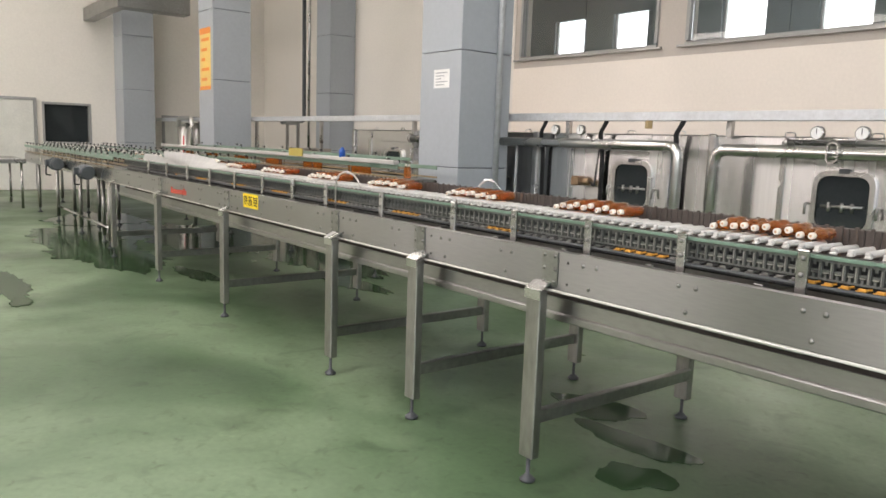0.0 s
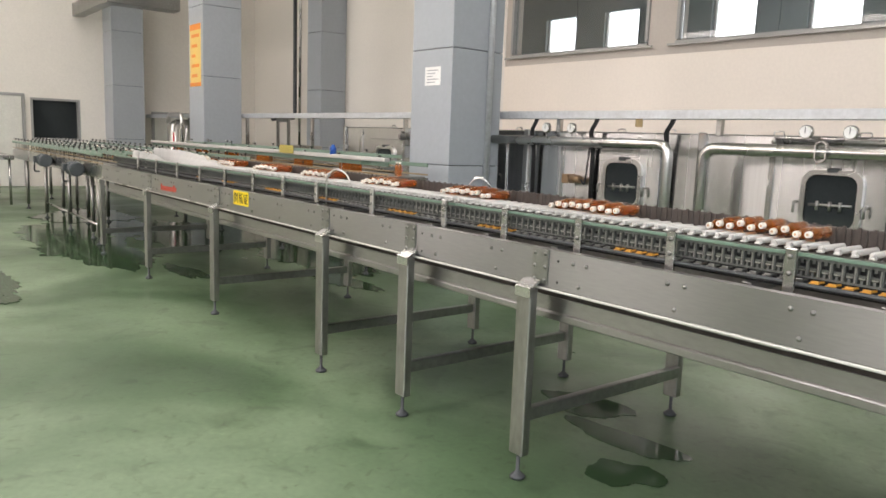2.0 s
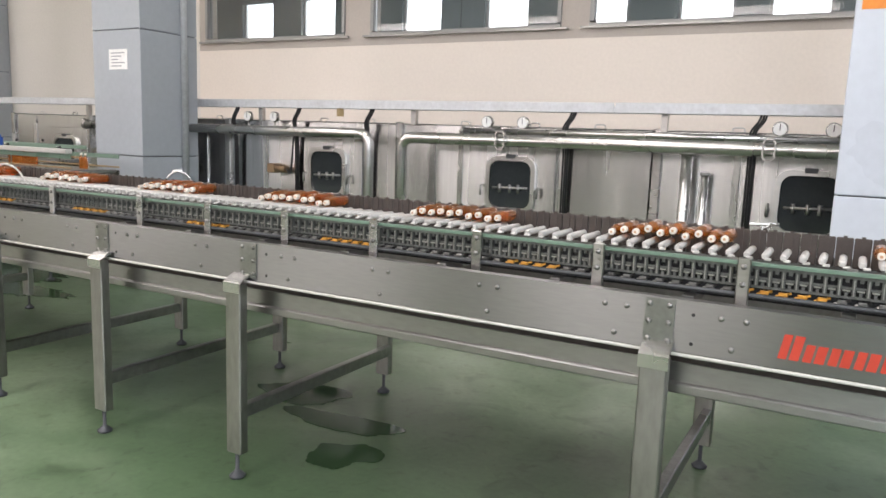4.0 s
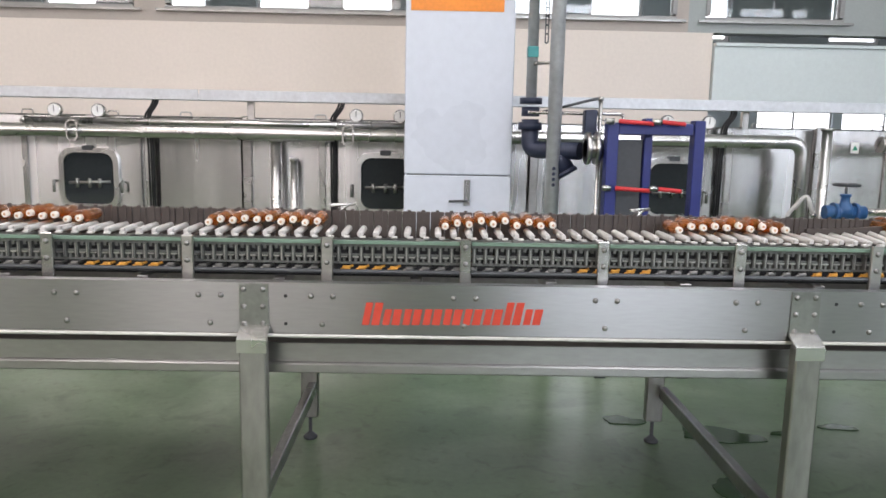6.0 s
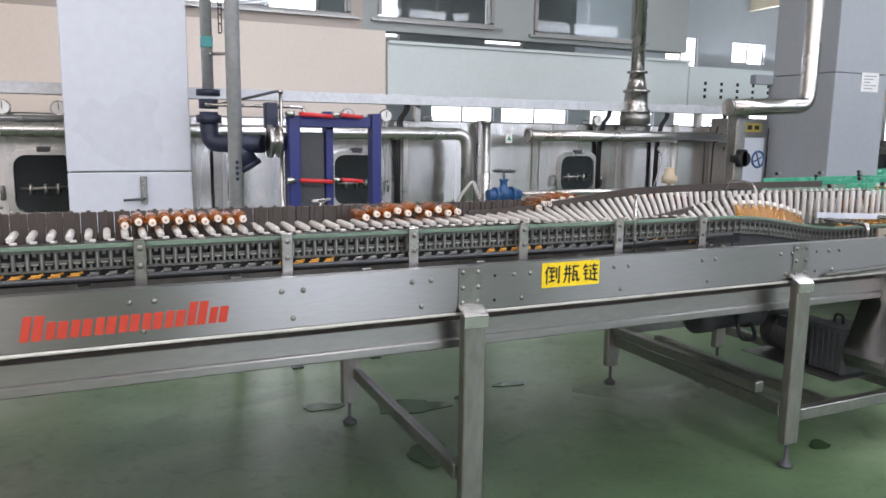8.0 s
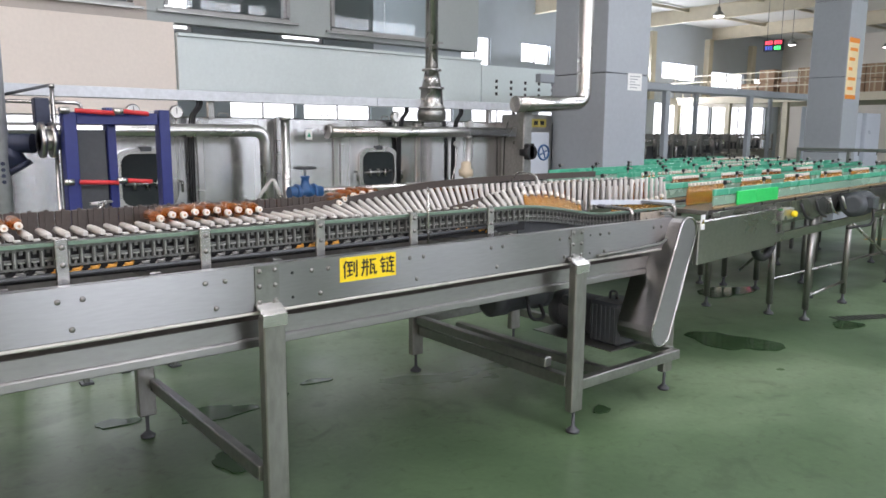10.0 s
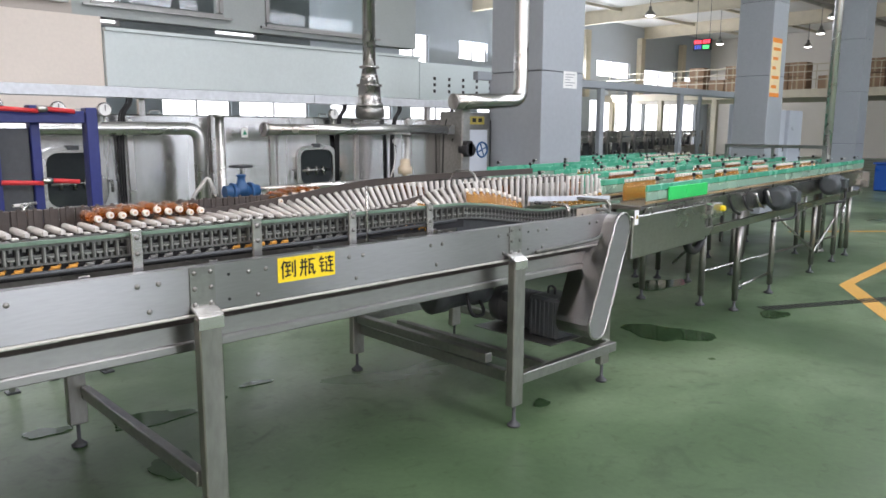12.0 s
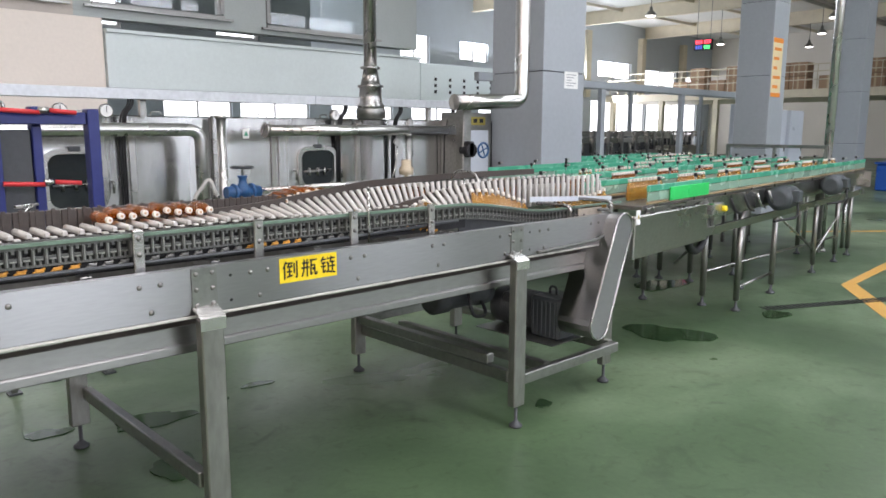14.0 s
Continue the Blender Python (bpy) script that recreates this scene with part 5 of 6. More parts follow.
tube(bm, [(5.38 + 0.075 * math.cos(a * math.pi / 8), 5.76, 1.30 + 0.075 * math.sin(a * math.pi / 8)) for a in range(17)], 0.01, 8)
for a in (0.4, 1.97):
    tube(bm, [(5.38 - 0.07 * math.cos(a), 5.76, 1.30 - 0.07 * math.sin(a)), (5.38 + 0.07 * math.cos(a), 5.76, 1.30 + 0.07 * math.sin(a))], 0.007, 6)
part("handwheel", bm, BLUE, v2)
bm = bm_new()
tube(bm, [(5.24, 5.91, 0), (5.24, 5.91, 1.06)], 0.03, 10)
part("stand", bm, STEEL, v2)
# pump, timer and brass top in front of the last section
p1 = thing("dosing_fitting", "cream plastic fitting on an upright pipe", "fitting", (4.9, 6.2, 0))
bm = bm_new()
lathe(bm, [(0, 0.02), (1.05, 0.02), (1.06, 0.07), (1.12, 0.075), (1.14, 0.05), (1.2, 0.05), (1.21, 0.02)], (4.72, 6.2, 0), (0, 0, 1), 14)
part("body", bm, mat("cream_plastic", (0.6, 0.5, 0.36), 0.5), p1)
bm = bm_new()
tube(bm, bend([(4.5, 6.22, 0.9), (4.6, 6.22, 1.15), (4.62, 6.22, 1.35)], 0.05, 4), 0.01, 8)
lathe(bm, [(0, 0.035), (0.03, 0.035)], (4.62, 6.24, 1.38), (0, -1, 0), 12)
part("gauge_arm", bm, STEEL, p1)
yb = thing("yellow_notice", "yellow notice board on a grey cabinet", "notice", (5.95, 6.5, 0))
bm = bm_new()
box(bm, 5.72, 6.5, 0, 6.3, 6.75, 1.7, 0.01)
part("cabinet", bm, STEEL_DULL, yb)
bm = bm_new()
box(bm, 5.74, 6.485, 1.56, 6.18, 6.498, 1.65)
notice = part("notice_plate", bm, mat("faded_yellow_notice", (0.42, 0.34, 0.08), 0.5), yb)
for k in range(4):
    bm = bm_new()
    box(bm, 5.78 + k * 0.1, 6.480, 1.585, 5.84 + k * 0.1, 6.4835, 1.63)
    part("printed_bar", bm, INK, notice)
bm = bm_new()
box(bm, 5.78, 6.488, 0.95, 6.24, 6.4985, 1.5, 0.003)
part("cabinet_door", bm, COLUMN_LIGHT, yb, "pale panel door")

# ---------------------------------------------------------------- papers and posters on the columns


def sheet(name, x0, x1, y, z0, z1, material, label, category, bars=0, ink=None):
    bm = bm_new()
    box(bm, x0, y - 0.004, z0, x1, y - 0.0005, z1)
    ob = solid(name, bm, material, label, category)
    for k in range(bars):
        bm = bm_new()
        h = (z1 - z0) * 0.8 / bars
        za = z1 - (z1 - z0) * 0.1 - (k + 1) * h
        box(bm, x0 + (x1 - x0) * 0.14, y - 0.0062, za + h * 0.3, x1 - (x1 - x0) * (0.14 + 0.18 * (k % 3)), y - 0.0045, za + h * 0.62)
        part("printed_bar", bm, ink or mat("grey_print", (0.35, 0.36, 0.38), 0.6), ob)
    return ob


sheet("notice_sheet", -7.25, -6.965, 5.8, 2.07, 2.275, PAPER, "white notice sheet taped to a column", "notice", 5)
sheet("notice_sheet", 6.75, 7.005, 5.8, 1.975, 2.165, PAPER, "white notice sheet taped to a column", "notice", 5)
sheet("gold_poster", -14.75, -14.2, 5.8, 2.29, 3.43, GOLD_POSTER, "tall gold and orange poster on a column", "poster", 5, ORANGE_POSTER)
sheet("orange_poster", -0.41, 0.22, 5.8, 2.335, 3.5, ORANGE_POSTER, "orange poster on the light column", "poster", 3, GOLD_POSTER)
sheet("gold_poster", 13.22, 13.62, 6.2, 2.1, 3.12, PALE_POSTER, "tall gold and orange poster on a column", "poster", 5, ORANGE_POSTER)
for z0, z1, x0, x1, y in ((3.32, 3.43, -14.75, -14.2, 5.8), (2.29, 2.36, -14.75, -14.2, 5.8), (3.04, 3.12, 13.22, 13.62, 6.2), (2.1, 2.17, 13.22, 13.62, 6.2)):
    bm = bm_new()
    box(bm, x0, y - 0.009, z0, x1, y - 0.0046, z1)
    solid("poster_band", bm, ORANGE_POSTER, "orange band across the end of a gold poster", "poster")
hl = thing("hatch_latch", "steel lever latch on the light column hatch", "latch", (-0.01, 5.79, 1.02))
bm = bm_new()
box(bm, -0.025, 5.782, 1.02, 0.018, 5.799, 1.20, 0.003)
part("latch_plate", bm, STEEL, hl)
bm = bm_new()
tube(bm, bend([(-0.005, 5.78, 1.06), (-0.005, 5.75, 1.055), (-0.13, 5.75, 1.05)], 0.015, 3), 0.009, 8)
part("lever", bm, DARK, hl)
cond = pipe_run("steel conduit up the side of a column", [(-6.735, 6.33, 0.02), (-6.735, 6.33, TOP - 0.01)], 0.033, GALVANISED, "conduit")
# ---------------------------------------------------------------- outfeed conveyors


def lane_conveyor(label, x0, x1, y0, y1, deck, lanes, feet, rails_z=1.13, group="lane conveyors", bracket=0.6, plate=0.17, rail=None, low=0.01):
    """A lane conveyor: side plates, decks, green guide rails on brackets with black knobs, tube legs with feet."""
    c = thing("lane_conveyor", label, "conveyor", ((x0 + x1) / 2, (y0 + y1) / 2, 0), group)
    for y in (y0, y1):
        bm = bm_new()
        box(bm, x0, y - 0.006, deck - plate, x1, y + 0.006, deck - 0.01, 0.002)
        part("side_plate", bm, STEEL, c)
    wide = (y1 - y0) / lanes
    for k in range(lanes):
        bm = bm_new()
        box(bm, x0, y0 + wide * k + 0.03, deck - 0.03, x1, y0 + wide * (k + 1) - 0.03, deck, 0.004)
        part("lane_deck", bm, BROWN if k % 2 else STEEL_DULL, c)
    for k in range(lanes + 1):
        y = y0 + wide * k
        bm = bm_new()
        box(bm, x0, y - 0.008, rails_z - low, x1, y + 0.008, rails_z + 0.03, 0.004)
        part("guide_rail", bm, rail or GREEN, c)
        if not rail:
            bm = bm_new()
            box(bm, x0, y - 0.005, deck + 0.034, x1, y + 0.005, rails_z - low - 0.003, 0.002)
            part("guide_panel", bm, PALE_PANEL, c, "pale green translucent guide panel")
        bm = bm_new()
        box(bm, x0, y - 0.007, deck + 0.012, x1, y + 0.007, deck + 0.028, 0.003)
        part("lower_guide", bm, mat("tan_guide_plastic", (0.30, 0.22, 0.12), 0.4), c)
        for j in range(int((x1 - x0) / bracket)):
            x = x0 + 0.2 + j * bracket
            bm = bm_new()
            tube(bm, bend([(x, y + 0.02, deck - 0.05), (x, y + 0.02, rails_z + 0.07), (x, y - 0.02, rails_z + 0.07)], 0.015, 3), 0.007, 6)
            br = part("rail_bracket", bm, STEEL, c)
            bm = bm_new()
            lathe(bm, [(0, 0.009), (0.008, 0.015), (0.024, 0.015), (0.028, 0.01)], (x, y + 0.02, rails_z + 0.05), (0, 0, 1), 8)
            part("knob", bm, BLACK, br, "black clamp knob")
    for x, y in feet:
        bm = bm_new()
        tube(bm, [(x, y, 0.09), (x, y, deck - plate)], 0.026, 12)
        lg = part("leg", bm, STEEL_LEG, c)
        bm = bm_new()
        lathe(bm, [(0.0, 0.04), (0.014, 0.042), (0.022, 0.026), (0.04, 0.012), (0.1, 0.011)], (x, y, 0.001), (0, 0, 1), 12)
        part("levelling_foot", bm, DARK, lg)
    return c


OUT_TURN = radians(5.43)
OUT_SWING = Matrix.Translation((4.0, 3.02, 0)) @ Matrix.Rotation(OUT_TURN, 4, "Z") @ Matrix.Translation((-4.0, -3.18, 0))


def swing(ob):
    """Turn an outfeed thing a little about the drive end of the main conveyor."""
    ob.location = OUT_SWING @ ob.location
    ob.rotation_euler = (0, 0, OUT_TURN)


def grey_motor(parent, x, y, z, s=1.0):
    bm = bm_new()
    ribs = [((0.03 + 0.022 * k + d) * s, r * s) for k in range(10) for d, r in ((0, 0.09), (0.004, 0.105), (0.011, 0.105), (0.015, 0.09))]
    lathe(bm, [(0, 0.06 * s), (0.01 * s, 0.09 * s)] + ribs + [(0.26 * s, 0.1 * s), (0.32 * s, 0.1 * s), (0.33 * s, 0.08 * s)], (x - 0.16 * s, y, z), (1, 0, 0), 18)
    box(bm, x - 0.1 * s, y - 0.15 * s, z - 0.03, x + 0.02 * s, y - 0.08 * s, z + 0.07 * s, 0.01)
    m = part("gear_motor", bm, MOTOR, parent, "grey finned gear motor")
    bm = bm_new()
    tube(bm, bend([(x - 0.05, y - 0.13 * s, z - 0.03), (x - 0.05, y - 0.14 * s, z - 0.16), (x - 0.3, y - 0.02, z - 0.18)], 0.06, 4), 0.011, 7)
    part("motor_cable", bm, BLACK, m)
    return m


out = lane_conveyor("stainless outfeed conveyor with green rails and standing bottles", 4.0, 10.0, 3.18, 4.10, 1.025, 2,
                    [(5.83, 3.21), (5.83, 3.5), (6.74, 3.21), (6.74, 3.5), (8.1, 3.21), (9.0, 3.21), (9.6, 3.21), (7.4, 3.8), (9.3, 3.7), (8.3, 4.0), (5.72, 4.0), (6.75, 4.0)], low=0.012)
grey_motor(out, 6.42, 3.06, 0.93)
grey_motor(out, 8.1, 3.06, 0.955)
bm = bm_new()
box(bm, 3.74, 3.13, 0.72, 4.90, 3.165, 0.985, 0.006)
part("drive_cover", bm, STEEL, out, "plain steel drive cover")
bm = bm_new()
box(bm, 4.93, 3.10, 0.895, 5.13, 3.165, 0.98, 0.008)
jb = part("control_box", bm, STEEL_BRIGHT, out, "small steel control box with a yellow button")
bm = bm_new()
lathe(bm, [(0, 0.022), (0.015, 0.024), (0.03, 0.019)], (5.09, 3.098, 0.937), (0, -1, 0), 12)
part("button", bm, YELLOW, jb)
bm = bm_new()
tube(bm, [(5.0 - 0.17 * math.cos(a * math.pi / 8), 3.25, 0.75 - 0.14 * math.sin(a * math.pi / 8)) for a in range(9)], 0.03, 8)
part("hanging_cable", bm, BLACK, out, "black cable loop under the drive")
bm = bm_new()
box(bm, 4.30, 3.155, 1.045, 4.95, 3.168, 1.135, 0.003)
part("green_side_guide", bm, mat("vivid_green_plastic", (0.02, 0.6, 0.14), 0.3), out, "vivid green side guide")
for x in (5.3, 5.6, 5.9, 6.2):
    bm = bm_new()
    tube(bm, bend([(x, 3.12, 1.0), (x + 0.04, 3.10, 0.9), (x + 0.22, 3.11, 0.86)], 0.05, 4), 0.01, 7)
    part("cable", bm, BLACK if x < 5.8 else STEEL, out)
for a, b in (((5.83, 3.21, 0.2), (6.74, 3.21, 0.2)), ((5.83, 3.5, 0.62), (6.6, 4.1, 0.2)), ((8.1, 3.21, 0.2), (9.6, 3.21, 0.75)), ((6.74, 3.21, 0.75), (8.1, 3.21, 0.25)), ((5.83, 3.5, 0.3), (9.0, 3.21, 0.3))):
    bm = bm_new()
    tube(bm, [a, b], 0.013, 8)
    part("tie_bar", bm, STEEL, out)
bm = bm_new()
box(bm, 4.9, 3.15, 0.735, 9.95, 3.172, 0.80, 0.004)
part("lower_beam", bm, STEEL, out)
swing(out)
swing(lane_conveyor("stainless conveyor behind the outfeed with green rails", 5.1, 10.3, 4.2, 5.3, 1.02, 3,
                    [(5.7, 4.3), (6.6, 4.5), (6.7, 4.3), (8.3, 4.4), (9.9, 4.5), (5.4, 5.2)], low=0.01))
swing(lane_conveyor("stainless conveyor at the far side with green rails", 7.3, 10.6, 5.42, 6.2, 1.03, 2, [(8.0, 5.5), (9.7, 5.5), (10.4, 5.5)]))
turn = thing("turn_conveyor", "curved end of the outfeed with a rounded apron", "conveyor", (10.2, 3.8, 0))
bm = bm_new()
slab(bm, [(10.0 + 0.9 * math.sin(a * math.pi / 10), 4.1 - 1.0 * math.cos(a * math.pi / 10)) for a in range(11)], 0.82, 1.0)
part("apron", bm, STEEL, turn)
for x, y in ((10.2, 3.4), (10.7, 4.0), (10.2, 4.7)):
    bm = bm_new()
    tube(bm, [(x, y, 0.0), (x, y, 0.82)], 0.026, 10)
    part("leg", bm, STEEL, turn)
swing(turn)

# inspection frame over the conveyors
fr = thing("guard_frame", "grey steel guard frame over the conveyors", "frame", (9.6, 4.6, 0))
for y in (5.14, 4.52, 3.89):
    bm = bm_new()
    box(bm, 9.5, y - 0.02, 0.0 if y != 4.52 else 1.03, 9.54, y + 0.02, 1.29, 0.003)
    part("post", bm, STEEL_DULL, fr)
bm = bm_new()
box(bm, 9.498, 3.87, 1.29, 9.542, 5.16, 1.33, 0.003)
part("top_rail", bm, STEEL_DULL, fr)
pipe_run("tall upright steel pipe beside the outfeed", [(9.66, 3.92, 0.0), (9.66, 3.92, TOP - 0.01)], 0.05, STEEL_BRIGHT, "steel_post")

# standing bottles further off, waiting on the back conveyors


def bottle_crowd(spots, juice, label):
    """Many small standing bottles in one mesh: bodies and caps."""
    verts, faces, mats = [], [], []
    for src, slot in ((ME_BODY_B, 0), (ME_CAP, 1)):
        vs, fs = [v.co.copy() for v in src.vertices], [tuple(p.vertices) for p in src.polygons]
        for x, y, z in spots:
            n = len(verts)
            verts += [(v.x + x, v.y + y, v.z + z) for v in vs]
            faces += [tuple(i + n for i in f) for f in fs]
            mats += [slot] * len(fs)
    me = bpy.data.meshes.new("standing_bottles")
    me.from_pydata(verts, [], faces)
    me.materials.append(juice)
    me.materials.append(CAP)
    me.polygons.foreach_set("material_index", mats)
    return tagged(new("standing_bottles", me), label, "bottles", "", "stuff")


random.seed(5)
spots = []
for lane_y, xa, xb in ((4.38, 5.2, 6.5), (4.38, 8.2, 9.2), (4.75, 7.0, 8.4), (5.12, 8.0, 10.0), (5.61, 9.0, 10.5)):
    x = xa
    while x < xb:
        if random.random() < 0.93:
            spots.append(tuple(OUT_SWING @ Vector((x, lane_y + random.uniform(-0.006, 0.006), 1.021 if lane_y < 5.2 else 1.031))))
        x += 0.056
bottle_crowd(spots, HONEY, "rows of standing honey-coloured bottles with white caps")

# ---------------------------------------------------------------- far hall: bridge, machines, mezzanine
bridge = thing("pipe_bridge", "grey steel pipe bridge on square posts", "bridge", (11.5, 9.0, 0))
for a, b in (((7.6, 7.95, 2.20), (17.0, 8.05, 2.32)), ((7.6, 12.0, 2.55), (26.0, 12.15, 2.72))):
    bm = bm_new()
    box(bm, a[0], a[1], a[2], b[0], b[1], b[2], 0.006)
    part("beam", bm, COLUMN, bridge)
for x, y, z in ((8.0, 8.0, 2.2), (10.7, 8.0, 2.2), (13.4, 8.0, 2.2), (16.5, 8.0, 2.2), (14.0, 12.07, 2.55), (18.0, 12.07, 2.55), (22.0, 12.07, 2.55)):
    bm = bm_new()
    box(bm, x - 0.06, y - 0.04, 0, x + 0.06, y + 0.04, z)
    part("post", bm, COLUMN, bridge)


def filler_machine(x, y, w, d, h, label):
    m = thing("filling_machine", label, "machine", (x, y, 0), "far machines")
    bm = bm_new()
    box(bm, x - w / 2, y - d / 2, 0.0, x + w / 2, y + d / 2, 0.9, 0.02)
    part("base", bm, STEEL, m)
    n = int(w / 0.5)
    for k in range(n + 1):
        px = x - w / 2 + 0.03 + (w - 0.06) * k / n
        bm = bm_new()
        box(bm, px - 0.025, y - d / 2, 0.9, px + 0.025, y - d / 2 + 0.05, h)
        part("post", bm, STEEL_DULL, m)
    for z in (1.25, h - 0.12):
        bm = bm_new()
        box(bm, x - w / 2, y - d / 2 + 0.052, z, x + w / 2, y - d / 2 + 0.09, z + 0.1)
        part("rail", bm, STEEL_BRIGHT if z < 1.5 else STEEL_DULL, m)
    bm = bm_new()
    box(bm, x - w / 2 + 0.1, y - d / 4, 0.9, x + w / 2 - 0.1, y + d / 2, 1.25, 0.03)
    part("carousel_housing", bm, DARK, m)
    for k in range(int(w / 0.35)):
        px = x - w / 2 + 0.2 + k * 0.35
        bm = bm_new()
        tube(bm, [(px, y - d / 4 - 0.03, 1.0), (px, y - d / 4 - 0.03, 1.28 + 0.06 * (k % 3))], 0.04, 8)
        part("valve_head", bm, STEEL, m)
    return m


filler_machine(12.0, 10.0, 4.6, 1.6, 1.5, "steel bottle filler behind glazed guards")
filler_machine(18.5, 14.0, 7.0, 2.0, 1.45, "steel rinser with rows of upright heads")
filler_machine(27.0, 17.0, 6.0, 2.0, 1.5, "steel bottle machine far down the hall")
for x, y, w, h in ((17.0, 8.0, 0.9, 2.1), (18.2, 8.05, 0.9, 2.0), (19.3, 8.05, 0.8, 2.0)):
    cab = thing("control_cabinet", "pale blue-grey control cabinet", "cabinet", (x, y, 0), "control cabinets")
    bm = bm_new()
    box(bm, x - w / 2, y, 0.05, x + w / 2, y + 0.5, h, 0.01)
    part("body", bm, COLUMN_LIGHT, cab)
    bm = bm_new()
    box(bm, x - w / 2 + 0.03, y - 0.015, 0.1, x + w / 2 - 0.03, y - 0.001, h - 0.05, 0.004)
    dr = part("door", bm, COLUMN_LIGHT, cab)
    bm = bm_new()
    box(bm, x + w / 2 - 0.1, y - 0.03, 1.0, x + w / 2 - 0.07, y - 0.016, 1.15)
    part("handle", bm, DARK, dr)

mz = thing("mezzanine", "cream steel mezzanine with a white rail fence", "mezzanine", (36.0, 14.0, 0))
bm = bm_new()
box(bm, 34.0, 3.0, 2.95, 40.0, 23.9, 3.3)
part("deck", bm, BEAM, mz)
for k in range(8):
    y = 3.2 + k * 2.9
    bm = bm_new()
    box(bm, 34.2, y - 0.12, 0, 34.44, y + 0.12, 2.95)
    part("post", bm, BEAM, mz)
for z in (3.7, 4.05, 4.35):
    bm = bm_new()
    tube(bm, [(34.05, 3.0, z), (34.05, 23.8, z)], 0.025, 6)
    part("rail", bm, BEAM, mz)
for k in range(42):
    y = 3.05 + k * 0.5
    bm = bm_new()
    tube(bm, [(34.05, y, 3.3), (34.05, y, 4.35)], 0.018, 6)
    part("baluster", bm, BEAM, mz)
random.seed(8)
for k in range(16):
    y = 5.0 + k * 1.0 + random.uniform(-0.2, 0.2)
    for j in range(random.choice((1, 2, 2))):
        cb = thing("cardboard_carton", "brown cardboard carton stacked on the mezzanine", "carton", (35.0, y, 3.3 + 0.62 * j), "cartons")
        bm = bm_new()
        box(bm, 34.7, y - 0.38, 3.3 + 0.62 * j, 35.4, y + 0.38, 3.3 + 0.62 * j + 0.6, 0.01)
        part("box", bm, mat("brown_cardboard", (0.34, 0.22, 0.14), 0.7, each=0.4), cb)
        bm = bm_new()
        box(bm, 34.695, y - 0.04, 3.3 + 0.62 * j + 0.05, 34.699, y + 0.04, 3.3 + 0.62 * j + 0.595)
        part("tape", bm, mat("tan_packing_tape", (0.5, 0.4, 0.26), 0.4), cb)

led = thing("led_display", "black hanging display with red and green figures", "display", (30.0, 16.3, 4.8))
bm = bm_new()
box(bm, 30.0, 15.9, 4.85, 30.12, 16.7, 5.3, 0.01)
part("case", bm, BLACK, led)
for y0, y1, z0, z1, m in ((16.33, 16.65, 5.12, 5.26, LED_RED), (15.95, 16.27, 5.12, 5.26, LED_RED), (15.98, 16.27, 4.9, 5.04, LED_GREEN), (16.33, 16.65, 4.9, 5.06, LED_BLUE)):
    for k in range(3):
        w = (y1 - y0) / 3
        bm = bm_new()
        box(bm, 29.985, y0 + w * k, z0, 29.998, y0 + w * k + w * 0.7, z1)
        part("figure", bm, m, led)
for y in (16.0, 16.6):
    bm = bm_new()
    tube(bm, [(30.06, y, 5.3), (30.06, y, TOP)], 0.01, 6)
    part("hanger", bm, DARK, led)


def high_bay(x, y, z):
    h = thing("high_bay_lamp", "bell-shaped high-bay lamp hanging from the roof", "lamp", (x, y, z), "high-bay lamps")
    bm = bm_new()
    lathe(bm, [(0.0, 0.20), (0.03, 0.20), (0.16, 0.11), (0.18, 0.06), (0.32, 0.055), (0.33, 0.02)], (x, y, z), (0, 0, 1), 16)
    part("shade", bm, STEEL_DULL, h)
    bm = bm_new()
    lathe(bm, [(0, 0.10), (0.03, 0.17), (0.04, 0.17)], (x, y, z - 0.038), (0, 0, 1), 14)
    part("bulb", bm, LAMP_GLOW, h)
    bm = bm_new()
    tube(bm, [(x, y, z + 0.33), (x, y, TOP)], 0.012, 6)
    part("hanger", bm, DARK, h)


for x, y, z in ((21.0, 12.2, 5.6), (34.0, 17.5, 5.5), (34.0, 13.0, 5.6), (38.0, 15.0, 5.5), (18.0, 13.6, 5.3), (24.0, 10.0, 5.9), (24.5, 15.5, 5.6), (28.0, 13.0, 5.6), (31.0, 11.5, 5.8), (31.0, 9.0, 5.8), (27.0, 8.5, 6.0)):
    high_bay(x, y, z)
for i, (y, z) in enumerate(((9.8, 5.4), (5.0, 5.9))):
    bm = bm_new()
    box(bm, 10.0, y - 0.12, z, EAST - 0.01, y + 0.12, z + 0.1)
    setting("cable_ladder_%d" % (i + 1), bm, STEEL_DULL, "grey cable ladder under the roof", "cable ladder")
    for x in (14.0, 21.0, 28.0, 36.0):
        bm = bm_new()
        box(bm, x - 0.02, y - 0.02, z + 0.1, x + 0.02, y + 0.02, TOP)
        setting("ladder_hanger_%d_%d" % (i + 1, int(x)), bm, STEEL_DULL, "thin steel hanger", "hanger")

bn = thing("plastic_bin", "blue plastic bin on the floor by the outfeed", "bin", (13.6, 3.4, 0))
bm = bm_new()
box(bm, 12.9, 2.9, 0.02, 14.2, 3.9, 1.0, 0.04)
part("tub", bm, BIN_BLUE, bn)
bm = bm_new()
box(bm, 12.85, 2.85, 1.0, 14.25, 3.95, 1.08, 0.02)
part("rim", bm, BIN_BLUE, bn)
bn.location += Vector((7.6, 2.75, 0))
bn.scale = (0.8, 0.8, 0.68)

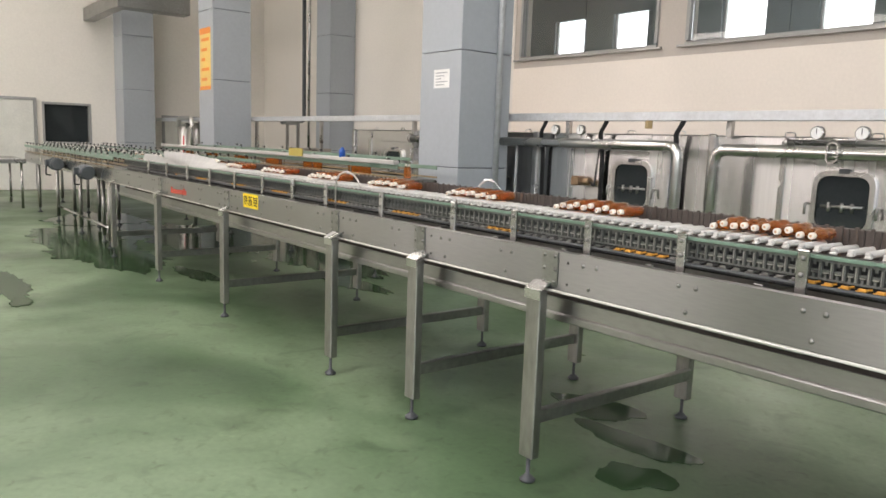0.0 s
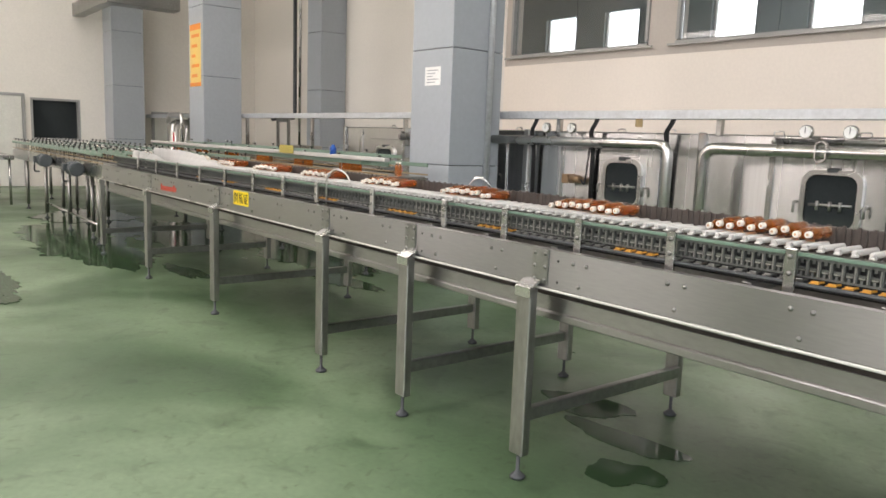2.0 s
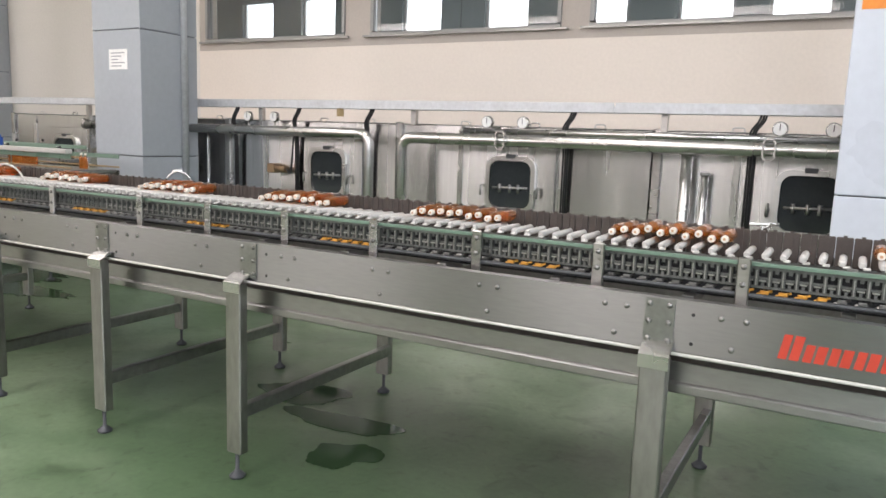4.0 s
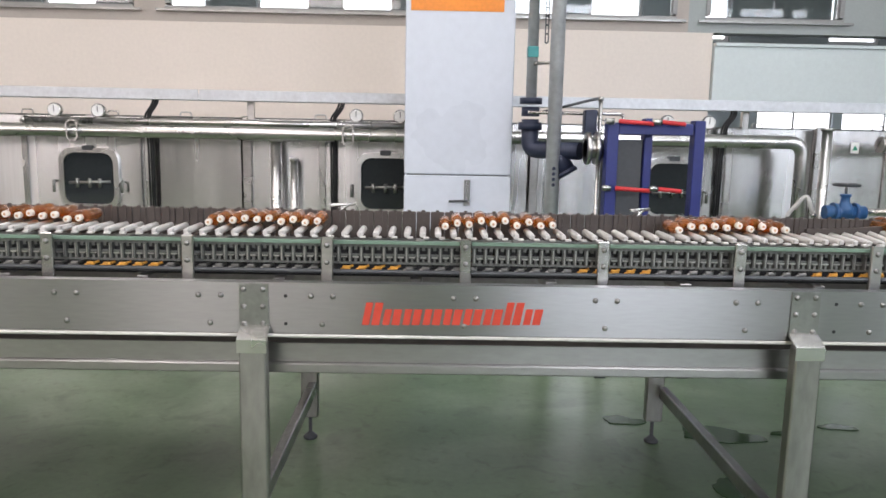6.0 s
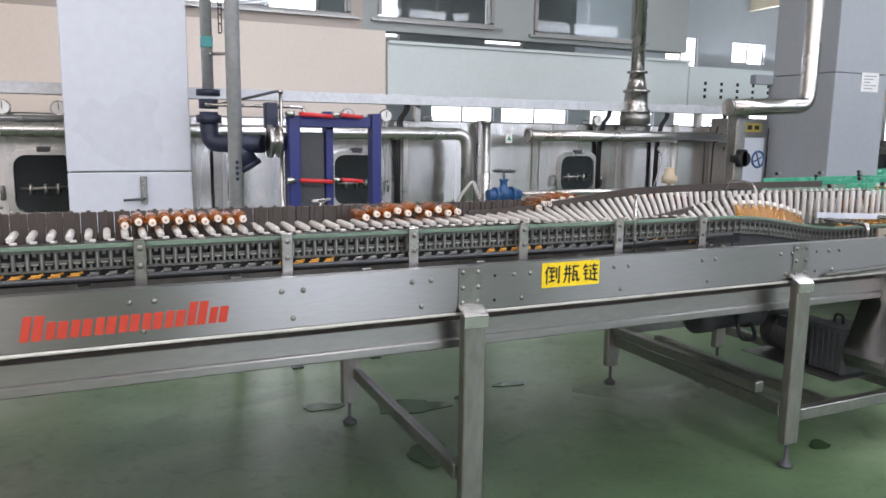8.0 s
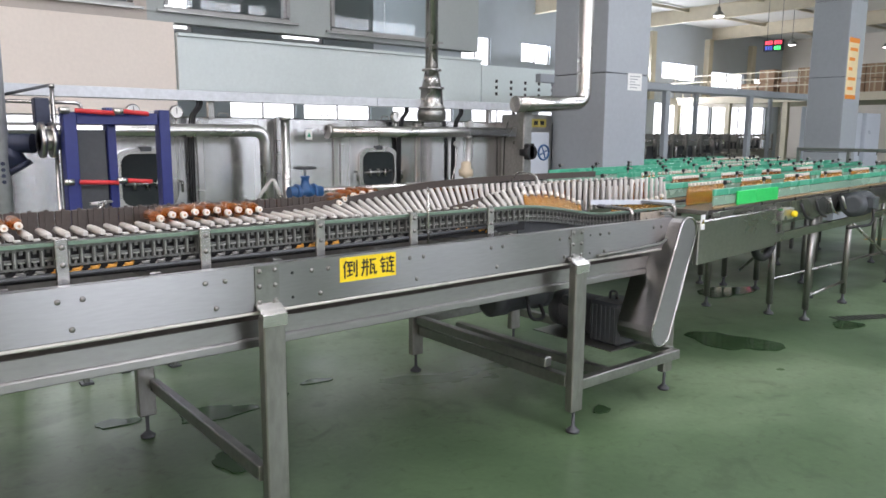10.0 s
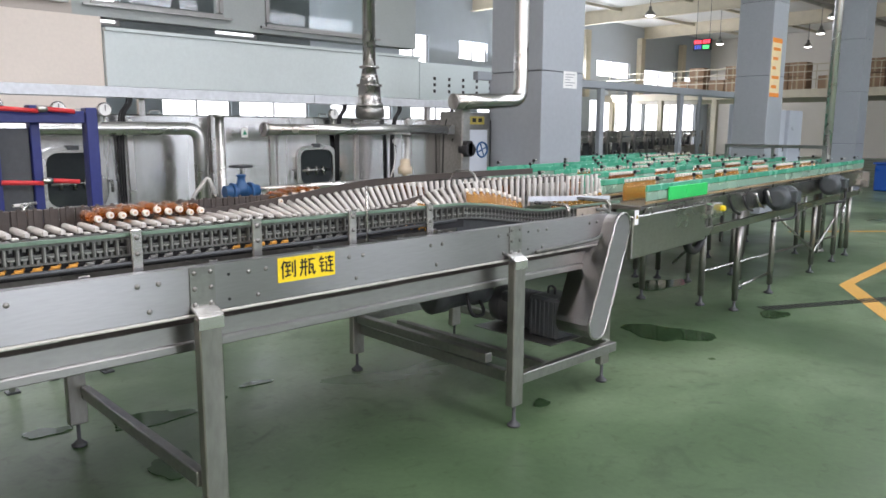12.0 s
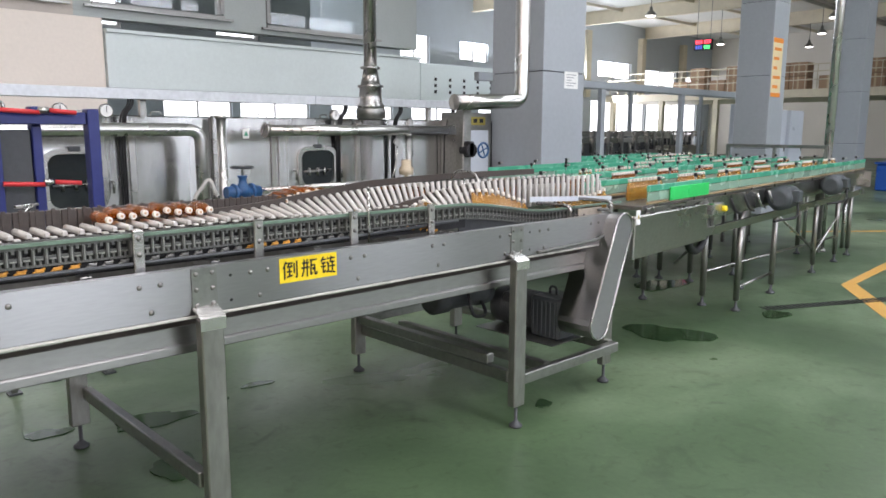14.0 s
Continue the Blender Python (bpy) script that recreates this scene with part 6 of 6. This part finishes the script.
# ---------------------------------------------------------------- infeed end
inf = lane_conveyor("stainless infeed conveyor with green rails", -16.0, -9.75, 2.95, 3.5, 1.02, 2,
                    [(-10.2, 3.0), (-10.8, 3.07), (-11.8, 3.0), (-12.5, 3.4), (-13.4, 3.0), (-15.0, 3.0), (-14.2, 3.4)], bracket=0.3, rail=GREEN_RAIL)
grey_motor(inf, -10.7, 2.84, 0.93, 0.9)
grey_motor(inf, -12.6, 2.84, 0.95, 0.9)
lane_conveyor("stainless infeed conveyor crossing behind with green rails", -17.5, -9.3, 3.56, 4.6, 1.02, 2,
              [(-12.56, 3.7), (-14.6, 3.7), (-16.8, 3.7), (-11.4, 4.5)], bracket=0.3, rail=GREEN_RAIL)
fl = thing("feed_table", "steel feed table with a thin tube leg frame", "table", (-16.6, 2.6, 0))
bm = bm_new()
box(bm, -17.3, 2.2, 0.82, -15.7, 2.92, 0.9, 0.01)
part("table_top", bm, STEEL, fl)
for x in (-17.2, -15.8):
    for y in (2.3, 2.85):
        bm = bm_new()
        tube(bm, [(x, y, 0), (x, y, 0.82)], 0.022, 10)
        part("leg", bm, STEEL, fl)
bm = bm_new()
tube(bm, [(-17.2, 2.3, 0.2), (-15.8, 2.3, 0.2)], 0.014, 8)
part("stretcher", bm, STEEL, fl)
for x0, y0 in ((-10.2, 3.0), (-11.8, 3.0)):
    bm = bm_new()
    tube(bm, [(x0, y0, 0.25), (x0 - 1.6, y0, 0.25)], 0.014, 8)
    part("stretcher", bm, STEEL, inf)

# conveyor behind the main one, with a white cover strip and brown bottles
back = lane_conveyor("stainless conveyor behind with a pale green edge rail", -14.0, -6.55, 4.85, 5.35, 1.08, 1,
                     [(-13.0, 4.9), (-11.0, 4.9), (-9.0, 4.9), (-7.0, 4.9)], rails_z=1.19, bracket=0.9, rail=GREEN_RAIL)
bm = bm_new()
box(bm, -14.0, 4.80, 1.228, -6.55, 4.87, 1.27, 0.006)
part("white_top_strip", bm, WHITE_TUBE, back)
bm = bm_new()
box(bm, -8.86, 4.785, 1.24, -8.5, 4.795, 1.335)
part("yellow_notice", bm, mat("faded_yellow_notice", (0.42, 0.34, 0.08), 0.5), back, "yellow notice plate with black bars")
lane_conveyor("stainless conveyor along the far lane", -14.0, -7.6, 5.45, 5.75, 1.12, 1, [(-13.0, 5.6), (-10.0, 5.6), (-8.0, 5.6)], rails_z=1.24, bracket=0.9, rail=GREEN_RAIL)
random.seed(9)
spots = [(-13.6 + 0.06 * k, 5.1, 1.081) for k in range(116) if math.sin((-13.6 + 0.06 * k) * 5.5) > 0.25]
bottle_crowd(spots, AMBER, "rows of standing amber bottles on the back conveyor")
bj = thing("blue_jar", "small blue plastic jar on the back conveyor", "jar", (-7.62, 4.95, 1.09))
bm = bm_new()
lathe(bm, [(0, 0.035), (0.08, 0.037), (0.09, 0.02), (0.11, 0.02)], (-7.62, 4.83, 1.262), (0, 0, 1), 12)
part("body", bm, BIN_BLUE, bj)

# steel frames and tanks against the left part of the cream wall
for x, w, h, lab in ((-13.6, 0.5, 1.75, "steel cabinet frame under the tray"), (-12.3, 0.5, 1.2, "dark pump set under the tray"), (-10.6, 0.8, 1.25, "steel tank beside the tunnel")):
    f = thing("service_unit", lab, "machine", (x, 7.4, 0), "service units")
    bm = bm_new()
    box(bm, x - w / 2, 7.2, 0.1, x + w / 2, 7.9, h * 0.72, 0.02)
    part("body", bm, DARK if "pump" in lab else STEEL, f)
    bm = bm_new()
    for dx in (-w / 2, w / 2 - 0.05):
        box(bm, x + dx, 7.15, 0, x + dx + 0.05, 7.195, h)
    box(bm, x - w / 2 + 0.05, 7.15, h - 0.06, x + w / 2 - 0.05, 7.195, h)
    part("frame", bm, STEEL_DULL, f)
tank = thing("steel_tank", "upright steel tanks with bent pipes near the end wall", "tank", (-17.6, 6.6, 0))
for x in (-17.9, -17.3):
    bm = bm_new()
    lathe(bm, [(0.0, 0.18), (0.1, 0.22), (1.55, 0.22), (1.65, 0.12), (1.7, 0.03)], (x, 6.6, 0), (0, 0, 1), 18)
    part("vessel", bm, STEEL, tank)
bm = bm_new()
tube(bm, bend([(-17.9, 6.4, 1.6), (-17.9, 6.4, 1.8), (-17.0, 6.4, 1.8), (-17.0, 6.4, 0.3)], 0.12, 5), 0.05, 12)
part("bent_pipe", bm, STEEL_BRIGHT, tank)
bm = bm_new()
box(bm, -17.5, 6.36, 0.9, -17.44, 6.375, 1.4)
part("red_gauge_strip", bm, RED, tank)
pipe_run("tall dark drain pipe down the cream wall", [(-16.75, 9.0, TOP - 0.01), (-16.7, 9.0, 1.85), (-17.9, 9.0, 1.82)], 0.045, DARK, "drain_pipe")
pipe_run("tall steel pipe down the cream wall", [(-16.55, 9.05, TOP - 0.01), (-16.55, 9.05, 1.2)], 0.03, STEEL, "drain_pipe")
yb2 = thing("yellow_notice", "yellow notice on the cream wall", "notice", (-17.6, 9.58, 1.5))
bm = bm_new()
box(bm, -17.0, 9.585, 1.42, -16.2, 9.596, 1.6)
part("notice_plate", bm, YELLOW, yb2)
bm = bm_new()
box(bm, -17.4, 4.9, 4.0, -17.0, 6.4, 4.45, 0.01)
box(bm, -20.28, 4.95, 4.05, -17.404, 5.2, 4.35, 0.01)
setting("roof_duct", bm, STEEL_DULL, "grey steel duct near the ceiling of the end wall", "duct")

# ---------------------------------------------------------------- floor marks and puddles


def blob(cx, cy, rx, ry, seed, n=72, ragged=0.0):
    rnd = random.Random(seed)
    ph = [rnd.uniform(0, 6.28) for _ in range(4)]
    pts = []
    for k in range(n):
        a = 2 * math.pi * k / n
        r = 1 + 0.2 * math.sin(2 * a + ph[0]) + 0.13 * math.sin(3 * a + ph[1]) + 0.07 * math.sin(5 * a + ph[2]) + 0.03 * math.sin(9 * a + ph[3])
        r += ragged * (0.06 * math.sin(14 * a + ph[0]) + 0.05 * math.sin(23 * a + ph[1]) + 0.04 * math.sin(37 * a + ph[2]) + 0.03 * math.sin(53 * a + ph[3]))
        pts.append((cx + rx * r * math.cos(a), cy + ry * r * math.sin(a)))
    return pts


for i, (cx, cy, rx, ry) in enumerate(((-3.0, 3.85, 0.30, 0.14), (-2.55, 3.62, 0.30, 0.12), (-2.3, 3.3, 0.16, 0.14), (-8.3, 1.62, 0.7, 0.16), (-9.9, 2.85, 1.15, 0.62), (-11.9, 3.3, 1.5, 0.85), (-10.6, 4.6, 1.9, 0.75), (-8.3, 4.9, 1.1, 0.5), (-6.9, 4.5, 0.55, 0.2),
                                      (0.8, 4.40, 0.1, 0.06), (1.25, 4.22, 0.20, 0.10), (1.93, 4.34, 0.09, 0.04), (4.75, 3.25, 0.2, 0.32), (5.93, 2.93, 0.12, 0.12), (2.93, 2.97, 0.05, 0.05),
                                      (1.1, 3.62, 0.10, 0.12), (6.3, 4.2, 0.3, 0.2), (-7.4, 1.6, 0.2, 0.08), (1.62, 4.25, 0.07, 0.03), (-13.6, 3.6, 1.2, 0.6), (-8.0, 3.3, 0.5, 0.12))):
    bm = bm_new()
    slab(bm, blob(cx, cy, rx, ry, i, 120, 1.0 if cx < -6 else 0.25), 0.0008, 0.003 + 0.0003 * i)
    solid("puddle", bm, WATER, "thin dark puddle of water on the green floor", "puddle", "puddles")
for i, pts in enumerate(([(7.62, 2.99), (7.78, 2.90), (6.40, 2.06), (6.28, 2.16)], [(7.62, 2.99), (7.78, 2.90), (11.2, 3.05), (11.2, 3.18)], [(11.2, 4.9), (11.35, 4.9), (16.0, 1.0), (15.8, 0.95)])):
    bm = bm_new()
    slab(bm, pts, 0.0006, 0.003 + 0.0004 * i)
    setting("floor_line_%d" % (i + 1), bm, FLOOR_LINE, "ochre painted floor line", "floor line")
dr = thing("floor_drain", "long slotted steel floor drain", "drain", (6.9, 2.65, 0))
dr.rotation_euler = (0, 0, radians(-27))
for k in range(34):
    bm = bm_new()
    bmesh.ops.create_cube(bm, size=1.0)
    for vv in bm.verts:
        vv.co = (vv.co.x * 0.03 + (k - 17) * 0.055, vv.co.y * 0.13, vv.co.z * 0.004 + 0.0045)
    me = mesh_of("drain_bar", bm, DRAIN)
    ob = new("drain_bar", me)
    ob.parent = dr
w1 = thing("loose_strip", "thin pale strip lying on the frame under the belt", "strip", (0.05, 3.6, 0.7))
bm = bm_new()
box(bm, -0.2, 3.3, 0.69, 0.45, 3.34, 0.70)
part("strip", bm, STEEL_BRIGHT, w1)


def crossing_times(s0, marks):
    times = {0.0, 14.0}
    for m in marks:
        t = (m - s0) / SPEED
        if 0.15 < t < 13.85:
            times.add(round(t * FPS) / FPS)
    return sorted(times)


TURN_MARKS = [-9.45, -9.37, -9.28, -9.2, -8.7, -8.3, -7.9, -7.5, -7.1, -6.3, 0.8, 1.1, 1.5, 1.8, 2.1, 2.4, 2.7, 3.0, 3.2, 3.92, 4.0, 4.08, 4.17]


def key_along(ob, s0, marks, place):
    walk(ob, [(t, place(s0 + SPEED * t)) for t in crossing_times(s0, marks)])


def motions():
    local = Matrix.Translation(-base_of(conveyor))
    for k in range(int((X_RIGHT - X_LEFT + SPEED * 14) / PITCH)):
        ob = share("white_finger", ME_TUBE, conveyor, Matrix())
        key_along(ob, X_RIGHT - k * PITCH, TURN_MARKS, lambda s: local @ loop_pose(s, 0, back_finger))
    for k in range(int((X_RIGHT - X_LEFT + SPEED * 14) / PITCH)):
        ob = share("white_finger", ME_TUBE, conveyor, Matrix())
        key_along(ob, X_RIGHT - 0.015 - k * PITCH, TURN_MARKS, lambda s: local @ loop_pose(s, 0, front_finger))
    for k in range(190):
        s0 = 2.2 - k * PITCH
        warm = abs(((s0 + 3.78) % PERIOD) - PERIOD / 2) > PERIOD * 0.34
        ob = share("orange_clip" if warm else "grey_clip", ME_CLIP_ORANGE if warm else ME_CLIP, conveyor, Matrix())
        key_along(ob, s0, [2.0, 2.2, 2.4, 2.7, 3.92, 4.0, 4.08, 4.17], lambda s: local @ loop_pose(s, 0, lambda x: (3.03 + 0.2 * smooth(2.0, 2.7, x), 1.066 - 0.17 * smooth(2.0, 2.7, x), 0)))
    for k in range(230):
        ob = share("white_saddle", ME_SADDLE, conveyor, Matrix())
        key_along(ob, 2.2 - k * PITCH, [2.0, 2.2, 2.4, 2.7, 3.92, 4.0, 4.08, 4.17], lambda s: local @ loop_pose(s, 0, lambda x: (3.043 + 0.25 * smooth(2.0, 2.7, x), 1.166 - 0.25 * smooth(2.0, 2.7, x), 0)))
    for g in range(-16, 8):
        centre = -2.538 + PERIOD * g
        for j in range(10):
            s0 = centre + (j - 4.5) * 0.0412
            hump = 0.012 * (1 - ((j - 4.5) / 5) ** 2) + (0.005 if j % 2 else -0.004) + random.uniform(-0.003, 0.003)
            if -14.6 < s0 < 4.0:
                key_along(bottle(ME_BODY_A), s0, TURN_MARKS[4:], lambda s: lane_a(s, hump))
    for g in range(-2, 9):
        centre = -2.22 + PERIOD * g
        for j in range(10):
            s0 = centre + (j - 4.5) * 0.0525
            if -4.2 < s0 < 4.0:
                key_along(bottle(ME_BODY_B), s0, TURN_MARKS[12:] + [2.0, 2.25, 2.55, 2.85, 3.7, 4.2, 4.4], lane_b)


motions()
